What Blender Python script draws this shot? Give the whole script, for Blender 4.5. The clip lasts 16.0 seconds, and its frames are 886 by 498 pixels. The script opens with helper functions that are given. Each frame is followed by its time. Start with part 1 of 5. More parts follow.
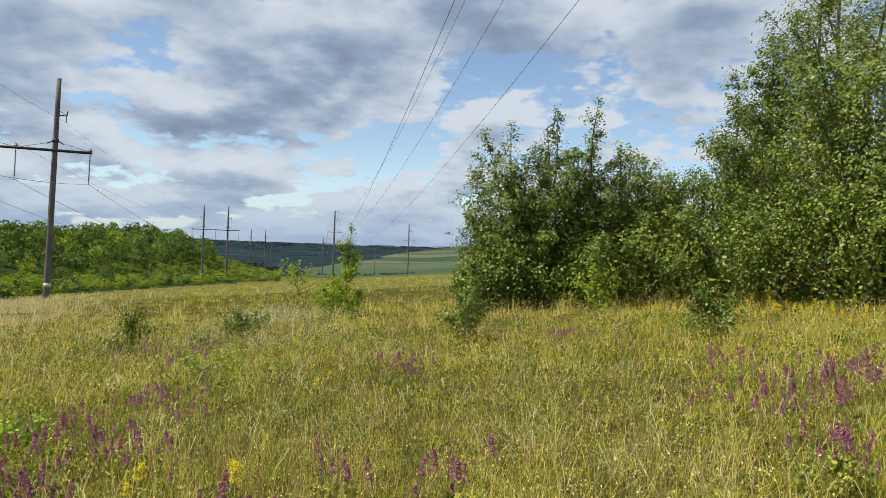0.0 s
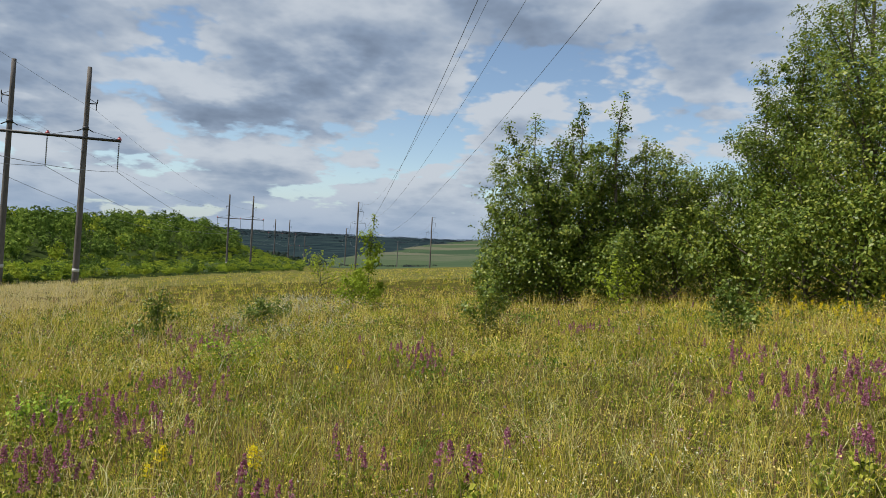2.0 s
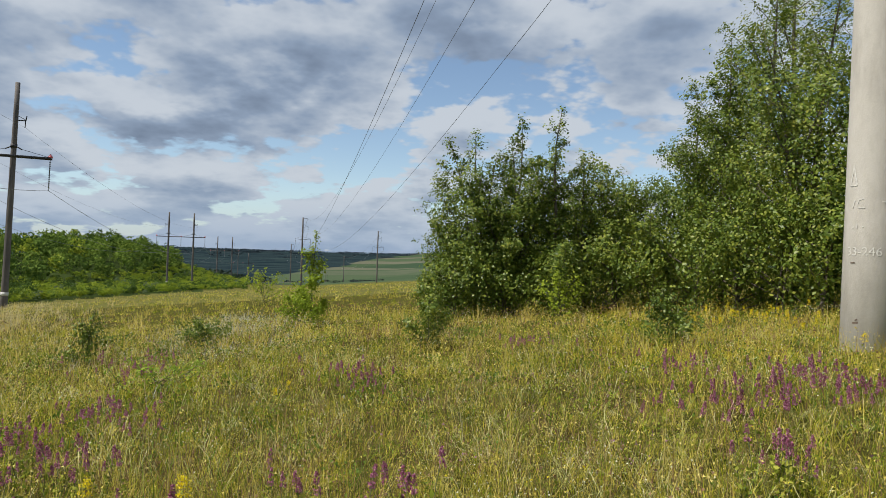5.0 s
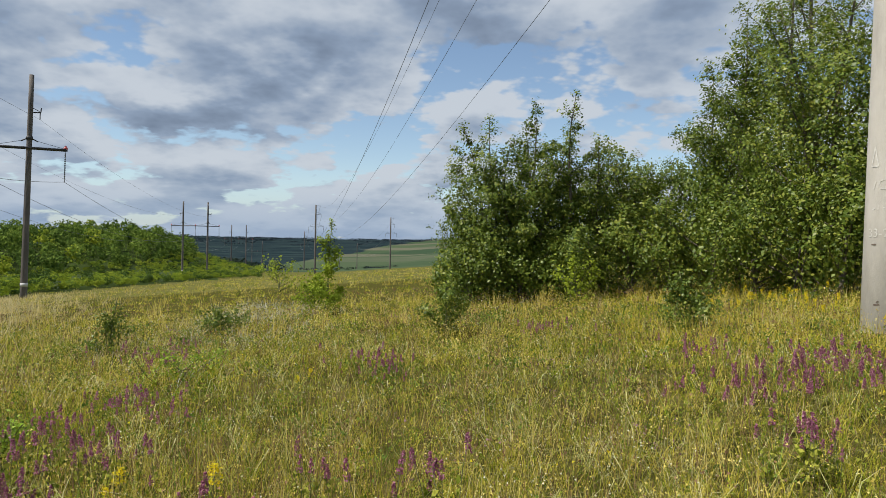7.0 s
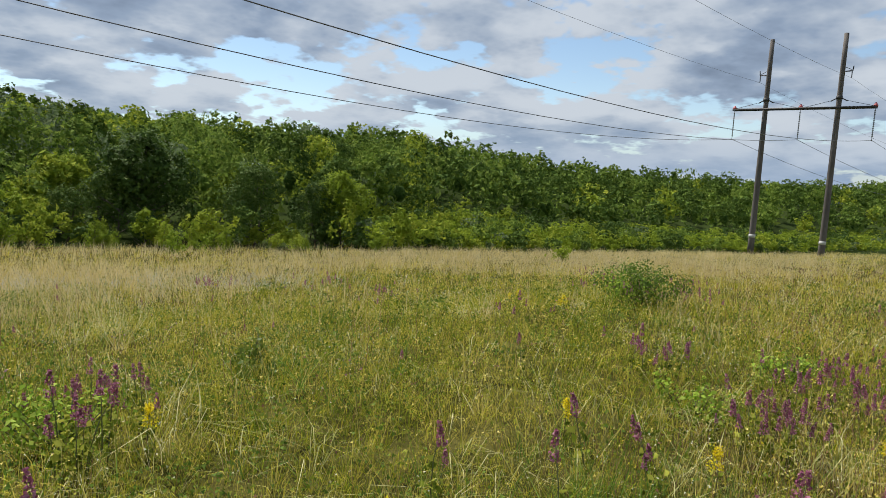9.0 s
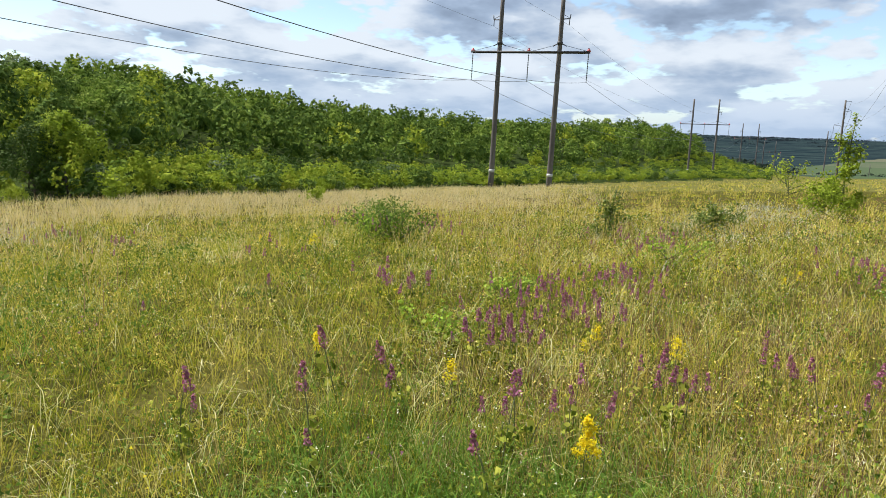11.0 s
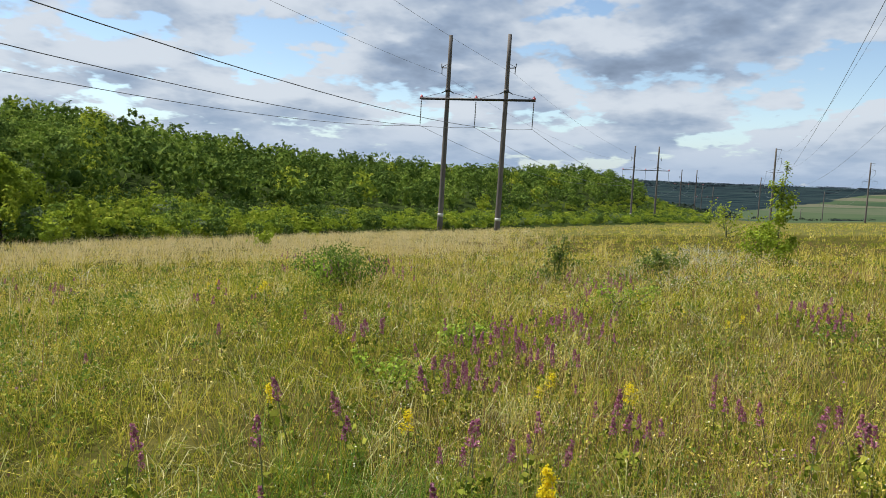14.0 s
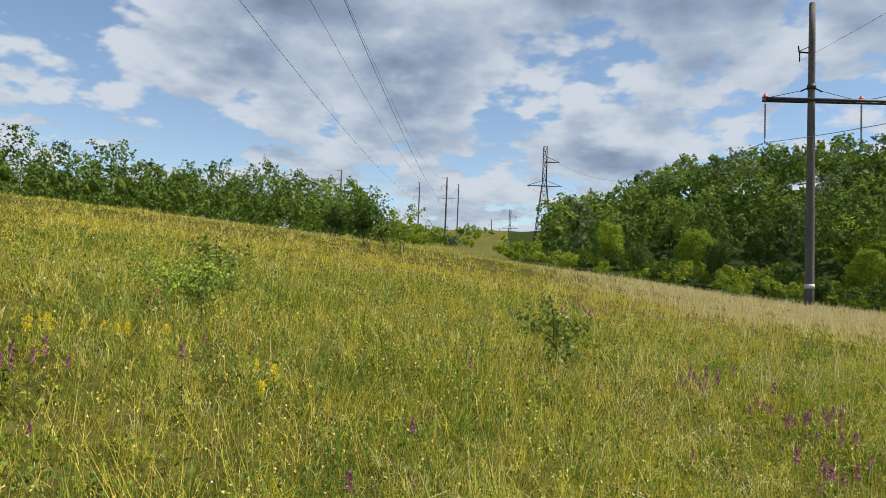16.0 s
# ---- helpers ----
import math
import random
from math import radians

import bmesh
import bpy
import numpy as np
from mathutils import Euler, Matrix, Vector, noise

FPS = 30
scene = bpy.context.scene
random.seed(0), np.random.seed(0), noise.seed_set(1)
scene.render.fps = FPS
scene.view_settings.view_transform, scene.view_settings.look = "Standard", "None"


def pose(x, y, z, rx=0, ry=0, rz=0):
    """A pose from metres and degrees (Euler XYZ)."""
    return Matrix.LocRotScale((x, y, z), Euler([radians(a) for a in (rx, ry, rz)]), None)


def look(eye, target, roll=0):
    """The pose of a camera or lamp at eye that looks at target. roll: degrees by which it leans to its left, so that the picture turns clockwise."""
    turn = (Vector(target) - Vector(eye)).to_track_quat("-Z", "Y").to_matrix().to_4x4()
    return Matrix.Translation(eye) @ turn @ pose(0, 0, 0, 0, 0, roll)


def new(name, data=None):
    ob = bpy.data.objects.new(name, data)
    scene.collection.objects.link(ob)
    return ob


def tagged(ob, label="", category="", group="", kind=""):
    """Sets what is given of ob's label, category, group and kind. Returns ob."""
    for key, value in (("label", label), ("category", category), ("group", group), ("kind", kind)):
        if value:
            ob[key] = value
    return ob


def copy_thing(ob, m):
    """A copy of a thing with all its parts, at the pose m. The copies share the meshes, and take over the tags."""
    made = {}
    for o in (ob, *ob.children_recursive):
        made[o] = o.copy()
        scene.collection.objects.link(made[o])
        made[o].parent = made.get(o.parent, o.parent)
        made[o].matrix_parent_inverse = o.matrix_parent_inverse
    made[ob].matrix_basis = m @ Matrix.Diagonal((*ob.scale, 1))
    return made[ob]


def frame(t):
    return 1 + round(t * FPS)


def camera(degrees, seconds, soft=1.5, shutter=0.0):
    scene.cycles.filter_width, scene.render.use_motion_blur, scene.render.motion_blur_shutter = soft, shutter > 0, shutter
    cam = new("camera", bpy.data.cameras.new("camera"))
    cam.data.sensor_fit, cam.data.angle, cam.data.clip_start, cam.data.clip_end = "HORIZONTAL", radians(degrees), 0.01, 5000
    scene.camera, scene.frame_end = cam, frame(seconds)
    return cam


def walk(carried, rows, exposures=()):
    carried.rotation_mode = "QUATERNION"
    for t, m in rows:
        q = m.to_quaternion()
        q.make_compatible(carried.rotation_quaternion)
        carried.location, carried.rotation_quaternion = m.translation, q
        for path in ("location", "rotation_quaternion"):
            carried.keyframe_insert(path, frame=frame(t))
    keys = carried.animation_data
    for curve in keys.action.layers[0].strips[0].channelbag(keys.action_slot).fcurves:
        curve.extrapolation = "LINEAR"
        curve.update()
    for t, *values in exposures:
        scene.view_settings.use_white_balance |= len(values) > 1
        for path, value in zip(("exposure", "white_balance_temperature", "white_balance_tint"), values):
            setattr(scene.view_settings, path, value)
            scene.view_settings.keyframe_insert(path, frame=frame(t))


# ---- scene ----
import itertools

# A meadow on a valley side under a power line; the camera stands and turns. x east, y north, z up;
# bearings are degrees counter-clockwise from north, the ground under the camera is at z = 0.
EYE = 1.6
cam = camera(64.46, 16.0, soft=0.4)
# seconds, offset of the eye (x, y, z), bearing, pitch, roll
ROWS = (
    (0, -0.007, 0, 0.001, 0, 0.61, 1.98),
    (0.5, -0.023, 0.014, 0.008, 3.99, 0.29, 2.3),
    (1, -0.015, 0.01, -0.001, 3.62, 1.26, 3.98),
    (1.5, -0.001, -0.005, -0.006, 3.7, 0.89, 2.77),
    (2, 0.01, -0.006, -0.007, 1.81, -0.06, 3.02),
    (2.5, 0.028, -0.001, -0.006, -3.26, 0.18, 2.94),
    (3, 0.077, 0.015, 0.01, -7.38, 0.56, 1.44),
    (3.5, 0.082, -0.01, 0.025, -8.84, 1.03, 0.95),
    (4, 0.096, -0.02, 0.036, -5.96, 2.3, 0.85),
    (4.5, 0.093, -0.028, 0.011, -3.09, 2.07, 1.29),
    (4.7, 0.102, -0.025, 0.022, -2.81, 1.64, 1.62),
    (6.8, 0.048, -0.048, 0.054, -0.45, 0.32, 0.6),
    (7, 0.037, -0.051, 0.049, -1.46, 0.02, 1.06),
    (7.5, -0.019, -0.011, 0.055, 8.85, -0.63, -0.21),
    (8, 0.045, -0.04, 0.022, 28.26, -2.61, 1.42),
    (8.3, 0.08, -0.055, 0, 34.31, -5.99, 4.1),
    (8.5, 0.088, -0.079, -0.003, 43.46, -5.43, 2.43),
    (9, 0.095, -0.127, -0.038, 57.67, -5.33, 2.74),
    (9.5, 0.17, -0.146, -0.051, 48.88, -10.75, 2.42),
    (10, 0.187, -0.137, -0.046, 40.78, -11.01, 1.93),
    (10.2, 0.203, -0.135, -0.042, 38.46, -9.61, 2.54),
    (12.3, 0.28, -0.157, -0.012, 37, -9.05, 1.96),
    (12.5, 0.293, -0.132, -0.005, 32.09, -5.9, 1.5),
    (13, 0.28, -0.128, -0.016, 29.12, -7.52, 0.91),
    (13.5, 0.27, -0.107, -0.007, 23.62, -8.27, 2.93),
    (14, 0.212, -0.176, -0.003, 33.71, -5.59, 2.53),
    (14.3, 0.164, -0.284, -0.025, 55.32, -2.98, 2.25),
    (14.5, 0.144, -0.334, -0, 74.56, -3.1, 1.92),
    (14.7, 0.179, -0.388, -0.043, 92.83, -0.8, 3.44),
    (14.9, 0.201, -0.442, -0.064, 108.62, -0.9, 3.85),
    (15.1, 0.203, -0.496, -0.026, 128.96, -0.39, 4.51),
    (15.3, 0.204, -0.496, -0.023, 151.93, 1.46, 1.47),
    (15.5, 0.289, -0.53, 0.006, 169.88, 0.85, 1.78),
    (15.7, 0.402, -0.498, 0.036, 184.37, 0.35, 2.09),
    (16, 0.58, -0.461, 0.013, 201.42, 3.18, 2.29),
)


def ahead(bearing, pitch):
    b, p = radians(bearing), radians(pitch)
    return Vector((-math.sin(b) * math.cos(p), math.cos(b) * math.cos(p), math.sin(p)))


def eye_row(t, x, y, z, bearing, pitch, roll):
    eye = Vector((x, y, EYE + z))
    return t, look(eye, eye + ahead(bearing, pitch) * 10, roll)


walk(cam, [eye_row(*r) for r in ROWS], exposures=((0, 0.1), (1.0, -0.14), (2.0, -0.12), (3.0, 0.05), (4.7, -0.1), (7.5, -0.1), (8.0, -0.22), (8.5, 0.15), (9.0, -0.04), (9.4, 0.39), (10.2, 0.44), (12.3, 0.33), (13.8, 0.28), (14.3, -0.12), (14.8, -0.15), (15.2, 0.15), (15.4, 0.36), (15.6, 0.34), (16, 0.04)))

# ---- sky and sun ----
SUN_BEARING, SUN_HEIGHT = 105.0, 55.0
world = bpy.data.worlds.new("sky")
scene.world = world
world.use_nodes = True
wn, wl = world.node_tree.nodes, world.node_tree.links
wn.clear()


def wnode(kind, **inputs):
    n = wn.new(kind)
    for key, value in inputs.items():
        n.inputs[int(key[1:])].default_value = value
    return n


def wmath(op, a, b=None, c=None, clamp=False):
    n = wn.new("ShaderNodeMath")
    n.operation, n.use_clamp = op, clamp
    for i, v in enumerate((a, b, c)):
        if v is None:
            continue
        if isinstance(v, (int, float)):
            n.inputs[i].default_value = v
        else:
            wl.new(v, n.inputs[i])
    return n.outputs[0]


def wstep(v, lo, hi):
    n = wn.new("ShaderNodeMapRange")
    n.interpolation_type = "SMOOTHSTEP"
    wl.new(v, n.inputs[0])
    n.inputs[1].default_value, n.inputs[2].default_value = lo, hi
    return n.outputs[0]


sky = wn.new("ShaderNodeTexSky")
sky.sky_type, sky.sun_disc = "NISHITA", False
sky.sun_elevation, sky.sun_rotation = radians(SUN_HEIGHT), radians(-SUN_BEARING)
sky.air_density, sky.dust_density, sky.ozone_density = 1.0, 0.0, 1.0
coord = wn.new("ShaderNodeTexCoord").outputs["Generated"]
sep = wn.new("ShaderNodeSeparateXYZ")
wl.new(coord, sep.inputs[0])
up = wmath("ADD", wmath("MAXIMUM", sep.outputs[2], 0.0), 0.26)
cx, cy = wmath("DIVIDE", sep.outputs[0], up), wmath("DIVIDE", sep.outputs[1], up)
plane = wn.new("ShaderNodeCombineXYZ")
wl.new(cx, plane.inputs[0])
wl.new(cy, plane.inputs[1])


def wnoise(kind, scale, detail, rough, z, nearer=1.0):
    """A noise of the cloud layer; nearer below 1 takes it a little higher up the sky."""
    n = wn.new(kind)
    m = wn.new("ShaderNodeVectorMath")
    m.operation = "MULTIPLY_ADD"
    wl.new(plane.outputs[0], m.inputs[0])
    m.inputs[1].default_value = (nearer, nearer, nearer)
    m.inputs[2].default_value = (0.0, 0.0, z)
    wl.new(m.outputs[0], n.inputs["Vector"])
    n.inputs["Scale"].default_value, n.inputs["Detail"].default_value, n.inputs["Roughness"].default_value = scale, detail, rough
    if kind == "ShaderNodeTexVoronoi":
        n.feature = "SMOOTH_F1"
        n.inputs["Smoothness"].default_value = 0.35
        return wmath("SUBTRACT", 1.0, n.outputs["Distance"])
    return n.outputs["Fac"]


def cloud_spot(bearing, height, size):
    """A soft round region of the cloud layer, 1 at its middle."""
    d = ahead(bearing, height)
    px, py = d.x / (d.z + 0.26), d.y / (d.z + 0.26)
    dx, dy = wmath("SUBTRACT", cx, px), wmath("SUBTRACT", cy, py)
    r2 = wmath("ADD", wmath("MULTIPLY", dx, dx), wmath("MULTIPLY", dy, dy))
    return wmath("POWER", 2.718, wmath("MULTIPLY", r2, -1.0 / (size * size)))


def cloud_mass(nearer):
    """Cloud thickness: large heaps, billows on them and fine fringes."""
    heaps = wmath("MULTIPLY", wnoise("ShaderNodeTexNoise", 2.7, 4, 0.5, 5.3, nearer), 0.70)
    billows = wmath("MULTIPLY", wnoise("ShaderNodeTexVoronoi", 6.5, 3.0, 0.55, 2.2, nearer), 0.17)
    fringes = wmath("MULTIPLY", wnoise("ShaderNodeTexNoise", 13.0, 4, 0.6, 9.1, nearer), 0.13)
    plain_heaps = wmath("MULTIPLY", wnoise("ShaderNodeTexNoise", 2.7, 1.5, 0.5, 5.3, nearer), 0.70)
    return wmath("ADD", heaps, wmath("ADD", billows, fringes)), wmath("ADD", wmath("ADD", plain_heaps, wmath("MULTIPLY", billows, 0.8)), wmath("ADD", wmath("MULTIPLY", fringes, 0.75), -0.01))


(dens, form), (_, above) = cloud_mass(1.0), cloud_mass(0.93)
blobs = None
for bearing, height, size, amount in ((8.5, 14.5, 0.20, 0.16), (4.0, 8.5, 0.16, -0.13), (-10, 10.0, 0.16, -0.10), (22, 11, 0.45, 0.05), (-2, 19, 0.3, 0.04), (-22, 16, 0.35, 0.05), (50, 14, 0.4, 0.13), (74, 22, 0.35, 0.07), (98, 9, 0.3, 0.06), (32, 8, 0.3, 0.09), (66, 20, 0.3, 0.08), (80, 12, 0.3, 0.07), (112, 18, 0.3, 0.05), (208, 18, 0.35, 0.12),
                                      (222, 12, 0.22, -0.16), (196, 14, 0.14, -0.14), (187, 13, 0.2, 0.10), (201, 8, 0.2, 0.06), (100, 14, 0.4, 0.03), (60, 8, 0.4, 0.03), (127, 13, 0.2, -0.05), (150, 20, 0.4, 0.06), (172, 20, 0.3, 0.05), (218, 20, 0.25, 0.05), (60, 26, 0.3, -0.06)):
    b = wmath("MULTIPLY", cloud_spot(bearing, height, size), amount)
    blobs = b if blobs is None else wmath("ADD", blobs, b)
low_down = wmath("SUBTRACT", 1.0, wstep(sep.outputs[2], 0.0, 0.17))
extra = wmath("ADD", wmath("ADD", blobs, 0.042), wmath("MULTIPLY", low_down, 0.08))
dens, form, above = wmath("ADD", dens, extra), wmath("ADD", wmath("ADD", form, extra), 0.06), wmath("ADD", wmath("ADD", above, extra), 0.06)
cover = wstep(dens, 0.395, 0.466)
lit = wmath("ADD", wmath("MULTIPLY", wstep(form, 0.45, 0.68), 0.72), wmath("MULTIPLY", wmath("SUBTRACT", above, form), 4.2))
thick = wmath("MULTIPLY", wstep(lit, -0.22, 1.58), wmath("SUBTRACT", 1.0, wmath("MULTIPLY", low_down, 0.45)))
ramp = wn.new("ShaderNodeValToRGB")
ramp.color_ramp.elements.new(0.22)
ramp.color_ramp.elements.new(0.5)
for e, (p, c) in zip(ramp.color_ramp.elements, ((0.0, (0.78, 0.85, 0.94)), (0.22, (0.55, 0.64, 0.77)), (0.5, (0.37, 0.47, 0.63)), (1.0, (0.20, 0.26, 0.37)))):
    e.position, e.color = p, (*c, 1)
wl.new(thick, ramp.inputs[0])
blue = wnode("ShaderNodeBackground", _1=0.132)
wl.new(sky.outputs[0], blue.inputs[0])
white = wnode("ShaderNodeBackground", _1=0.78)
wl.new(ramp.outputs[0], white.inputs[0])
mixed = wn.new("ShaderNodeMixShader")
wl.new(wmath("MULTIPLY", cover, 0.96), mixed.inputs[0])
wl.new(blue.outputs[0], mixed.inputs[1])
wl.new(white.outputs[0], mixed.inputs[2])
far_air = wnode("ShaderNodeBackground", _1=1.0)
far_air.inputs[0].default_value = (0.305, 0.42, 0.60, 1)
veiled = wn.new("ShaderNodeMixShader")
wl.new(wmath("MULTIPLY", wmath("SUBTRACT", 1.0, wstep(sep.outputs[2], -0.01, 0.11)), 0.75), veiled.inputs[0])
wl.new(mixed.outputs[0], veiled.inputs[1])
wl.new(far_air.outputs[0], veiled.inputs[2])
wl.new(veiled.outputs[0], wn.new("ShaderNodeOutputWorld").inputs[0])

sun = new("sun", bpy.data.lights.new("sun", "SUN"))
sun.data.energy, sun.data.angle, sun.data.color = 6.0, radians(0.6), (1.0, 0.95, 0.86)
sun.matrix_world = look(ahead(SUN_BEARING, SUN_HEIGHT) * 100, (0, 0, 0))


# ---- materials ----
def material(name):
    m = bpy.data.materials.new(name)
    m.use_nodes = True
    m.node_tree.nodes.clear()
    return m, m.node_tree.nodes, m.node_tree.links


def ramp_node(nodes, links, fac, stops):
    r = nodes.new("ShaderNodeValToRGB")
    while len(r.color_ramp.elements) < len(stops):
        r.color_ramp.elements.new(0.5)
    for e, (p, c) in zip(r.color_ramp.elements, stops):
        e.position, e.color = p, (*c, 1)
    links.new(fac, r.inputs[0])
    return r.outputs[0]


def noise_node(nodes, links, scale, detail=3, rough=0.55, where=None):
    n = nodes.new("ShaderNodeTexNoise")
    n.inputs["Scale"].default_value, n.inputs["Detail"].default_value, n.inputs["Roughness"].default_value = scale, detail, rough
    if where is None:
        where = nodes.new("ShaderNodeTexCoord").outputs["Object"]
    links.new(where, n.inputs["Vector"])
    return n.outputs["Fac"]


def sum_node(nodes, links, terms, offset=0.0):
    """offset + the sum of value * factor."""
    total = None
    for v, k in terms:
        n = nodes.new("ShaderNodeMath")
        n.operation = "MULTIPLY_ADD"
        links.new(v, n.inputs[0])
        n.inputs[1].default_value = k
        if total is None:
            n.inputs[2].default_value = offset
        else:
            links.new(total, n.inputs[2])
        total = n.outputs[0]
    return total


def leafy(name, stops, through_light=0.35, patch=0.35, patch_scale=0.35, rough=0.6, per_object=0.0, gloss=0.12, relief=0.0, tufts=0.0):
    """Thin plant matter: a colour for each leaf or blade, shifted by soft patches, with light passing through."""
    m, nodes, links = material(name)
    geo = nodes.new("ShaderNodeNewGeometry")
    terms = [(geo.outputs["Random Per Island"], 1.0 - patch - per_object)]
    where = geo.outputs["Position"]
    terms.append((noise_node(nodes, links, patch_scale, 2, 0.5, where), patch * 0.6))
    terms.append((noise_node(nodes, links, patch_scale * 6, 2, 0.5, where), patch * 0.4))
    if per_object:
        terms.append((nodes.new("ShaderNodeObjectInfo").outputs["Random"], per_object))
    if tufts:
        terms += [(noise_node(nodes, links, 12.0, 1, 0.5, where), tufts), (noise_node(nodes, links, 3.5, 2, 0.6, where), tufts), (noise_node(nodes, links, 0.7, 2, 0.5, where), tufts * 0.8)]
    col = ramp_node(nodes, links, sum_node(nodes, links, terms, -1.4 * tufts), stops)
    p = nodes.new("ShaderNodeBsdfPrincipled")
    links.new(col, p.inputs["Base Color"])
    p.inputs["Roughness"].default_value = rough
    p.inputs["Specular IOR Level"].default_value = gloss
    tr = nodes.new("ShaderNodeBsdfTranslucent")
    links.new(col, tr.inputs[0])
    mix = nodes.new("ShaderNodeMixShader")
    mix.inputs[0].default_value = through_light
    links.new(p.outputs[0], mix.inputs[1])
    links.new(tr.outputs[0], mix.inputs[2])
    if relief:
        bump = nodes.new("ShaderNodeBump")
        bump.inputs["Strength"].default_value, bump.inputs["Distance"].default_value = 1.0, relief
        links.new(noise_node(nodes, links, 0.9 / relief, 3, 0.65, where), bump.inputs["Height"])
        links.new(bump.outputs[0], p.inputs["Normal"])
        links.new(bump.outputs[0], tr.inputs["Normal"])
    links.new(mix.outputs[0], nodes.new("ShaderNodeOutputMaterial").inputs[0])
    return m


def solid(name, stops, scale=3.0, rough=0.8, metal=0.0, bump=0.0, bump_scale=30.0, detail=5, stretch=None, per_object=0.0):
    """An opaque surface with two scales of variation and fine relief."""
    m, nodes, links = material(name)
    where = nodes.new("ShaderNodeTexCoord").outputs["Object"]
    if stretch:
        mp = nodes.new("ShaderNodeMapping")
        mp.inputs["Scale"].default_value = stretch
        links.new(where, mp.inputs[0])
        where = mp.outputs[0]
    terms = [(noise_node(nodes, links, scale, detail, 0.6, where), 0.65), (noise_node(nodes, links, scale * 9, 3, 0.6, where), 0.35)]
    if per_object:
        terms.append((nodes.new("ShaderNodeObjectInfo").outputs["Random"], per_object))
    col = ramp_node(nodes, links, sum_node(nodes, links, terms, -0.5 * per_object), stops)
    p = nodes.new("ShaderNodeBsdfPrincipled")
    links.new(col, p.inputs["Base Color"])
    p.inputs["Roughness"].default_value, p.inputs["Metallic"].default_value = rough, metal
    p.inputs["Specular IOR Level"].default_value = 0.0 if rough >= 0.95 else 0.5
    if bump:
        b = nodes.new("ShaderNodeBump")
        b.inputs["Strength"].default_value, b.inputs["Distance"].default_value = bump, 0.02
        links.new(noise_node(nodes, links, bump_scale, 4, 0.6, where), b.inputs["Height"])
        links.new(b.outputs[0], p.inputs["Normal"])
    links.new(p.outputs[0], nodes.new("ShaderNodeOutputMaterial").inputs[0])
    return m


GRASS_GREEN = leafy("grass_green", ((0.15, (0.05, 0.095, 0.006)), (0.36, (0.205, 0.27, 0.016)), (0.58, (0.465, 0.425, 0.035)), (0.85, (0.78, 0.645, 0.16))), 0.3, 0.5, 0.28, gloss=0.02, tufts=0.65)
GRASS_DRY = leafy("grass_dry", ((0.1, (0.46, 0.35, 0.05)), (0.5, (0.68, 0.54, 0.12)), (0.9, (0.86, 0.73, 0.27))), 0.3, 0.3, 0.6, gloss=0.02, tufts=0.65)
GRASS_LUSH = leafy("grass_lush", ((0.1, (0.06, 0.13, 0.016)), (0.6, (0.16, 0.28, 0.04)), (1.0, (0.36, 0.46, 0.12))), 0.3, 0.3, 0.8, gloss=0.02)
GRASS_PINK = leafy("grass_pink", ((0.1, (0.54, 0.42, 0.16)), (0.5, (0.72, 0.58, 0.28)), (0.9, (0.86, 0.76, 0.46))), 0.3, 0.3, 0.5, gloss=0.02, tufts=0.65)
GRASS_FEATHER = leafy("grass_feather", ((0.1, (0.5, 0.47, 0.36)), (0.9, (0.74, 0.72, 0.62))), 0.3, 0.2, 1.0)
GRASS_FRESH = leafy("grass_fresh", ((0.1, (0.11, 0.20, 0.018)), (0.5, (0.27, 0.40, 0.045)), (1.0, (0.50, 0.57, 0.13))), 0.3, 0.4, 0.6, gloss=0.02)
GRASS_ARCH = leafy("grass_arch", ((0.1, (0.27, 0.29, 0.08)), (0.5, (0.47, 0.46, 0.18)), (1.0, (0.72, 0.66, 0.38))), 0.3, 0.3, 0.6, gloss=0.05, tufts=0.65)
GRASS_GOLD = leafy("grass_gold", ((0.1, (0.46, 0.36, 0.02)), (0.5, (0.68, 0.54, 0.045)), (1.0, (0.85, 0.72, 0.14))), 0.3, 0.4, 0.4, gloss=0.02)
BROWN = leafy("brown_stalk", ((0.1, (0.15, 0.08, 0.045)), (0.5, (0.27, 0.155, 0.09)), (0.9, (0.40, 0.26, 0.15))), 0.25, 0.3, 1.0, gloss=0.02, tufts=0.65)
FORB = leafy("forb_leaf", ((0.1, (0.06, 0.10, 0.014)), (0.5, (0.21, 0.26, 0.03)), (1.0, (0.46, 0.45, 0.08))), 0.3, 0.35, 0.9, gloss=0.02, tufts=0.65)
HERB_GREEN = leafy("herb_green", ((0.1, (0.05, 0.10, 0.016)), (0.5, (0.12, 0.20, 0.03)), (1.0, (0.24, 0.33, 0.06))), 0.3, 0.35, 0.9, gloss=0.05)
PURPLE = leafy("purple_petal", ((0.1, (0.17, 0.05, 0.085)), (0.5, (0.35, 0.115, 0.19)), (1.0, (0.56, 0.28, 0.40))), 0.3, 0.3, 1.2)
YELLOW = leafy("yellow_petal", ((0.1, (0.76, 0.58, 0.01)), (1.0, (0.92, 0.80, 0.05))), 0.45, 0.1, 2.0)
MAUVE = leafy("mauve_petal", ((0.1, (0.20, 0.10, 0.13)), (1.0, (0.40, 0.24, 0.28))), 0.3, 0.1, 2.0)
PALE = leafy("pale_petal", ((0.1, (0.58, 0.57, 0.36)), (1.0, (0.82, 0.80, 0.64))), 0.3, 0.1, 2.0)
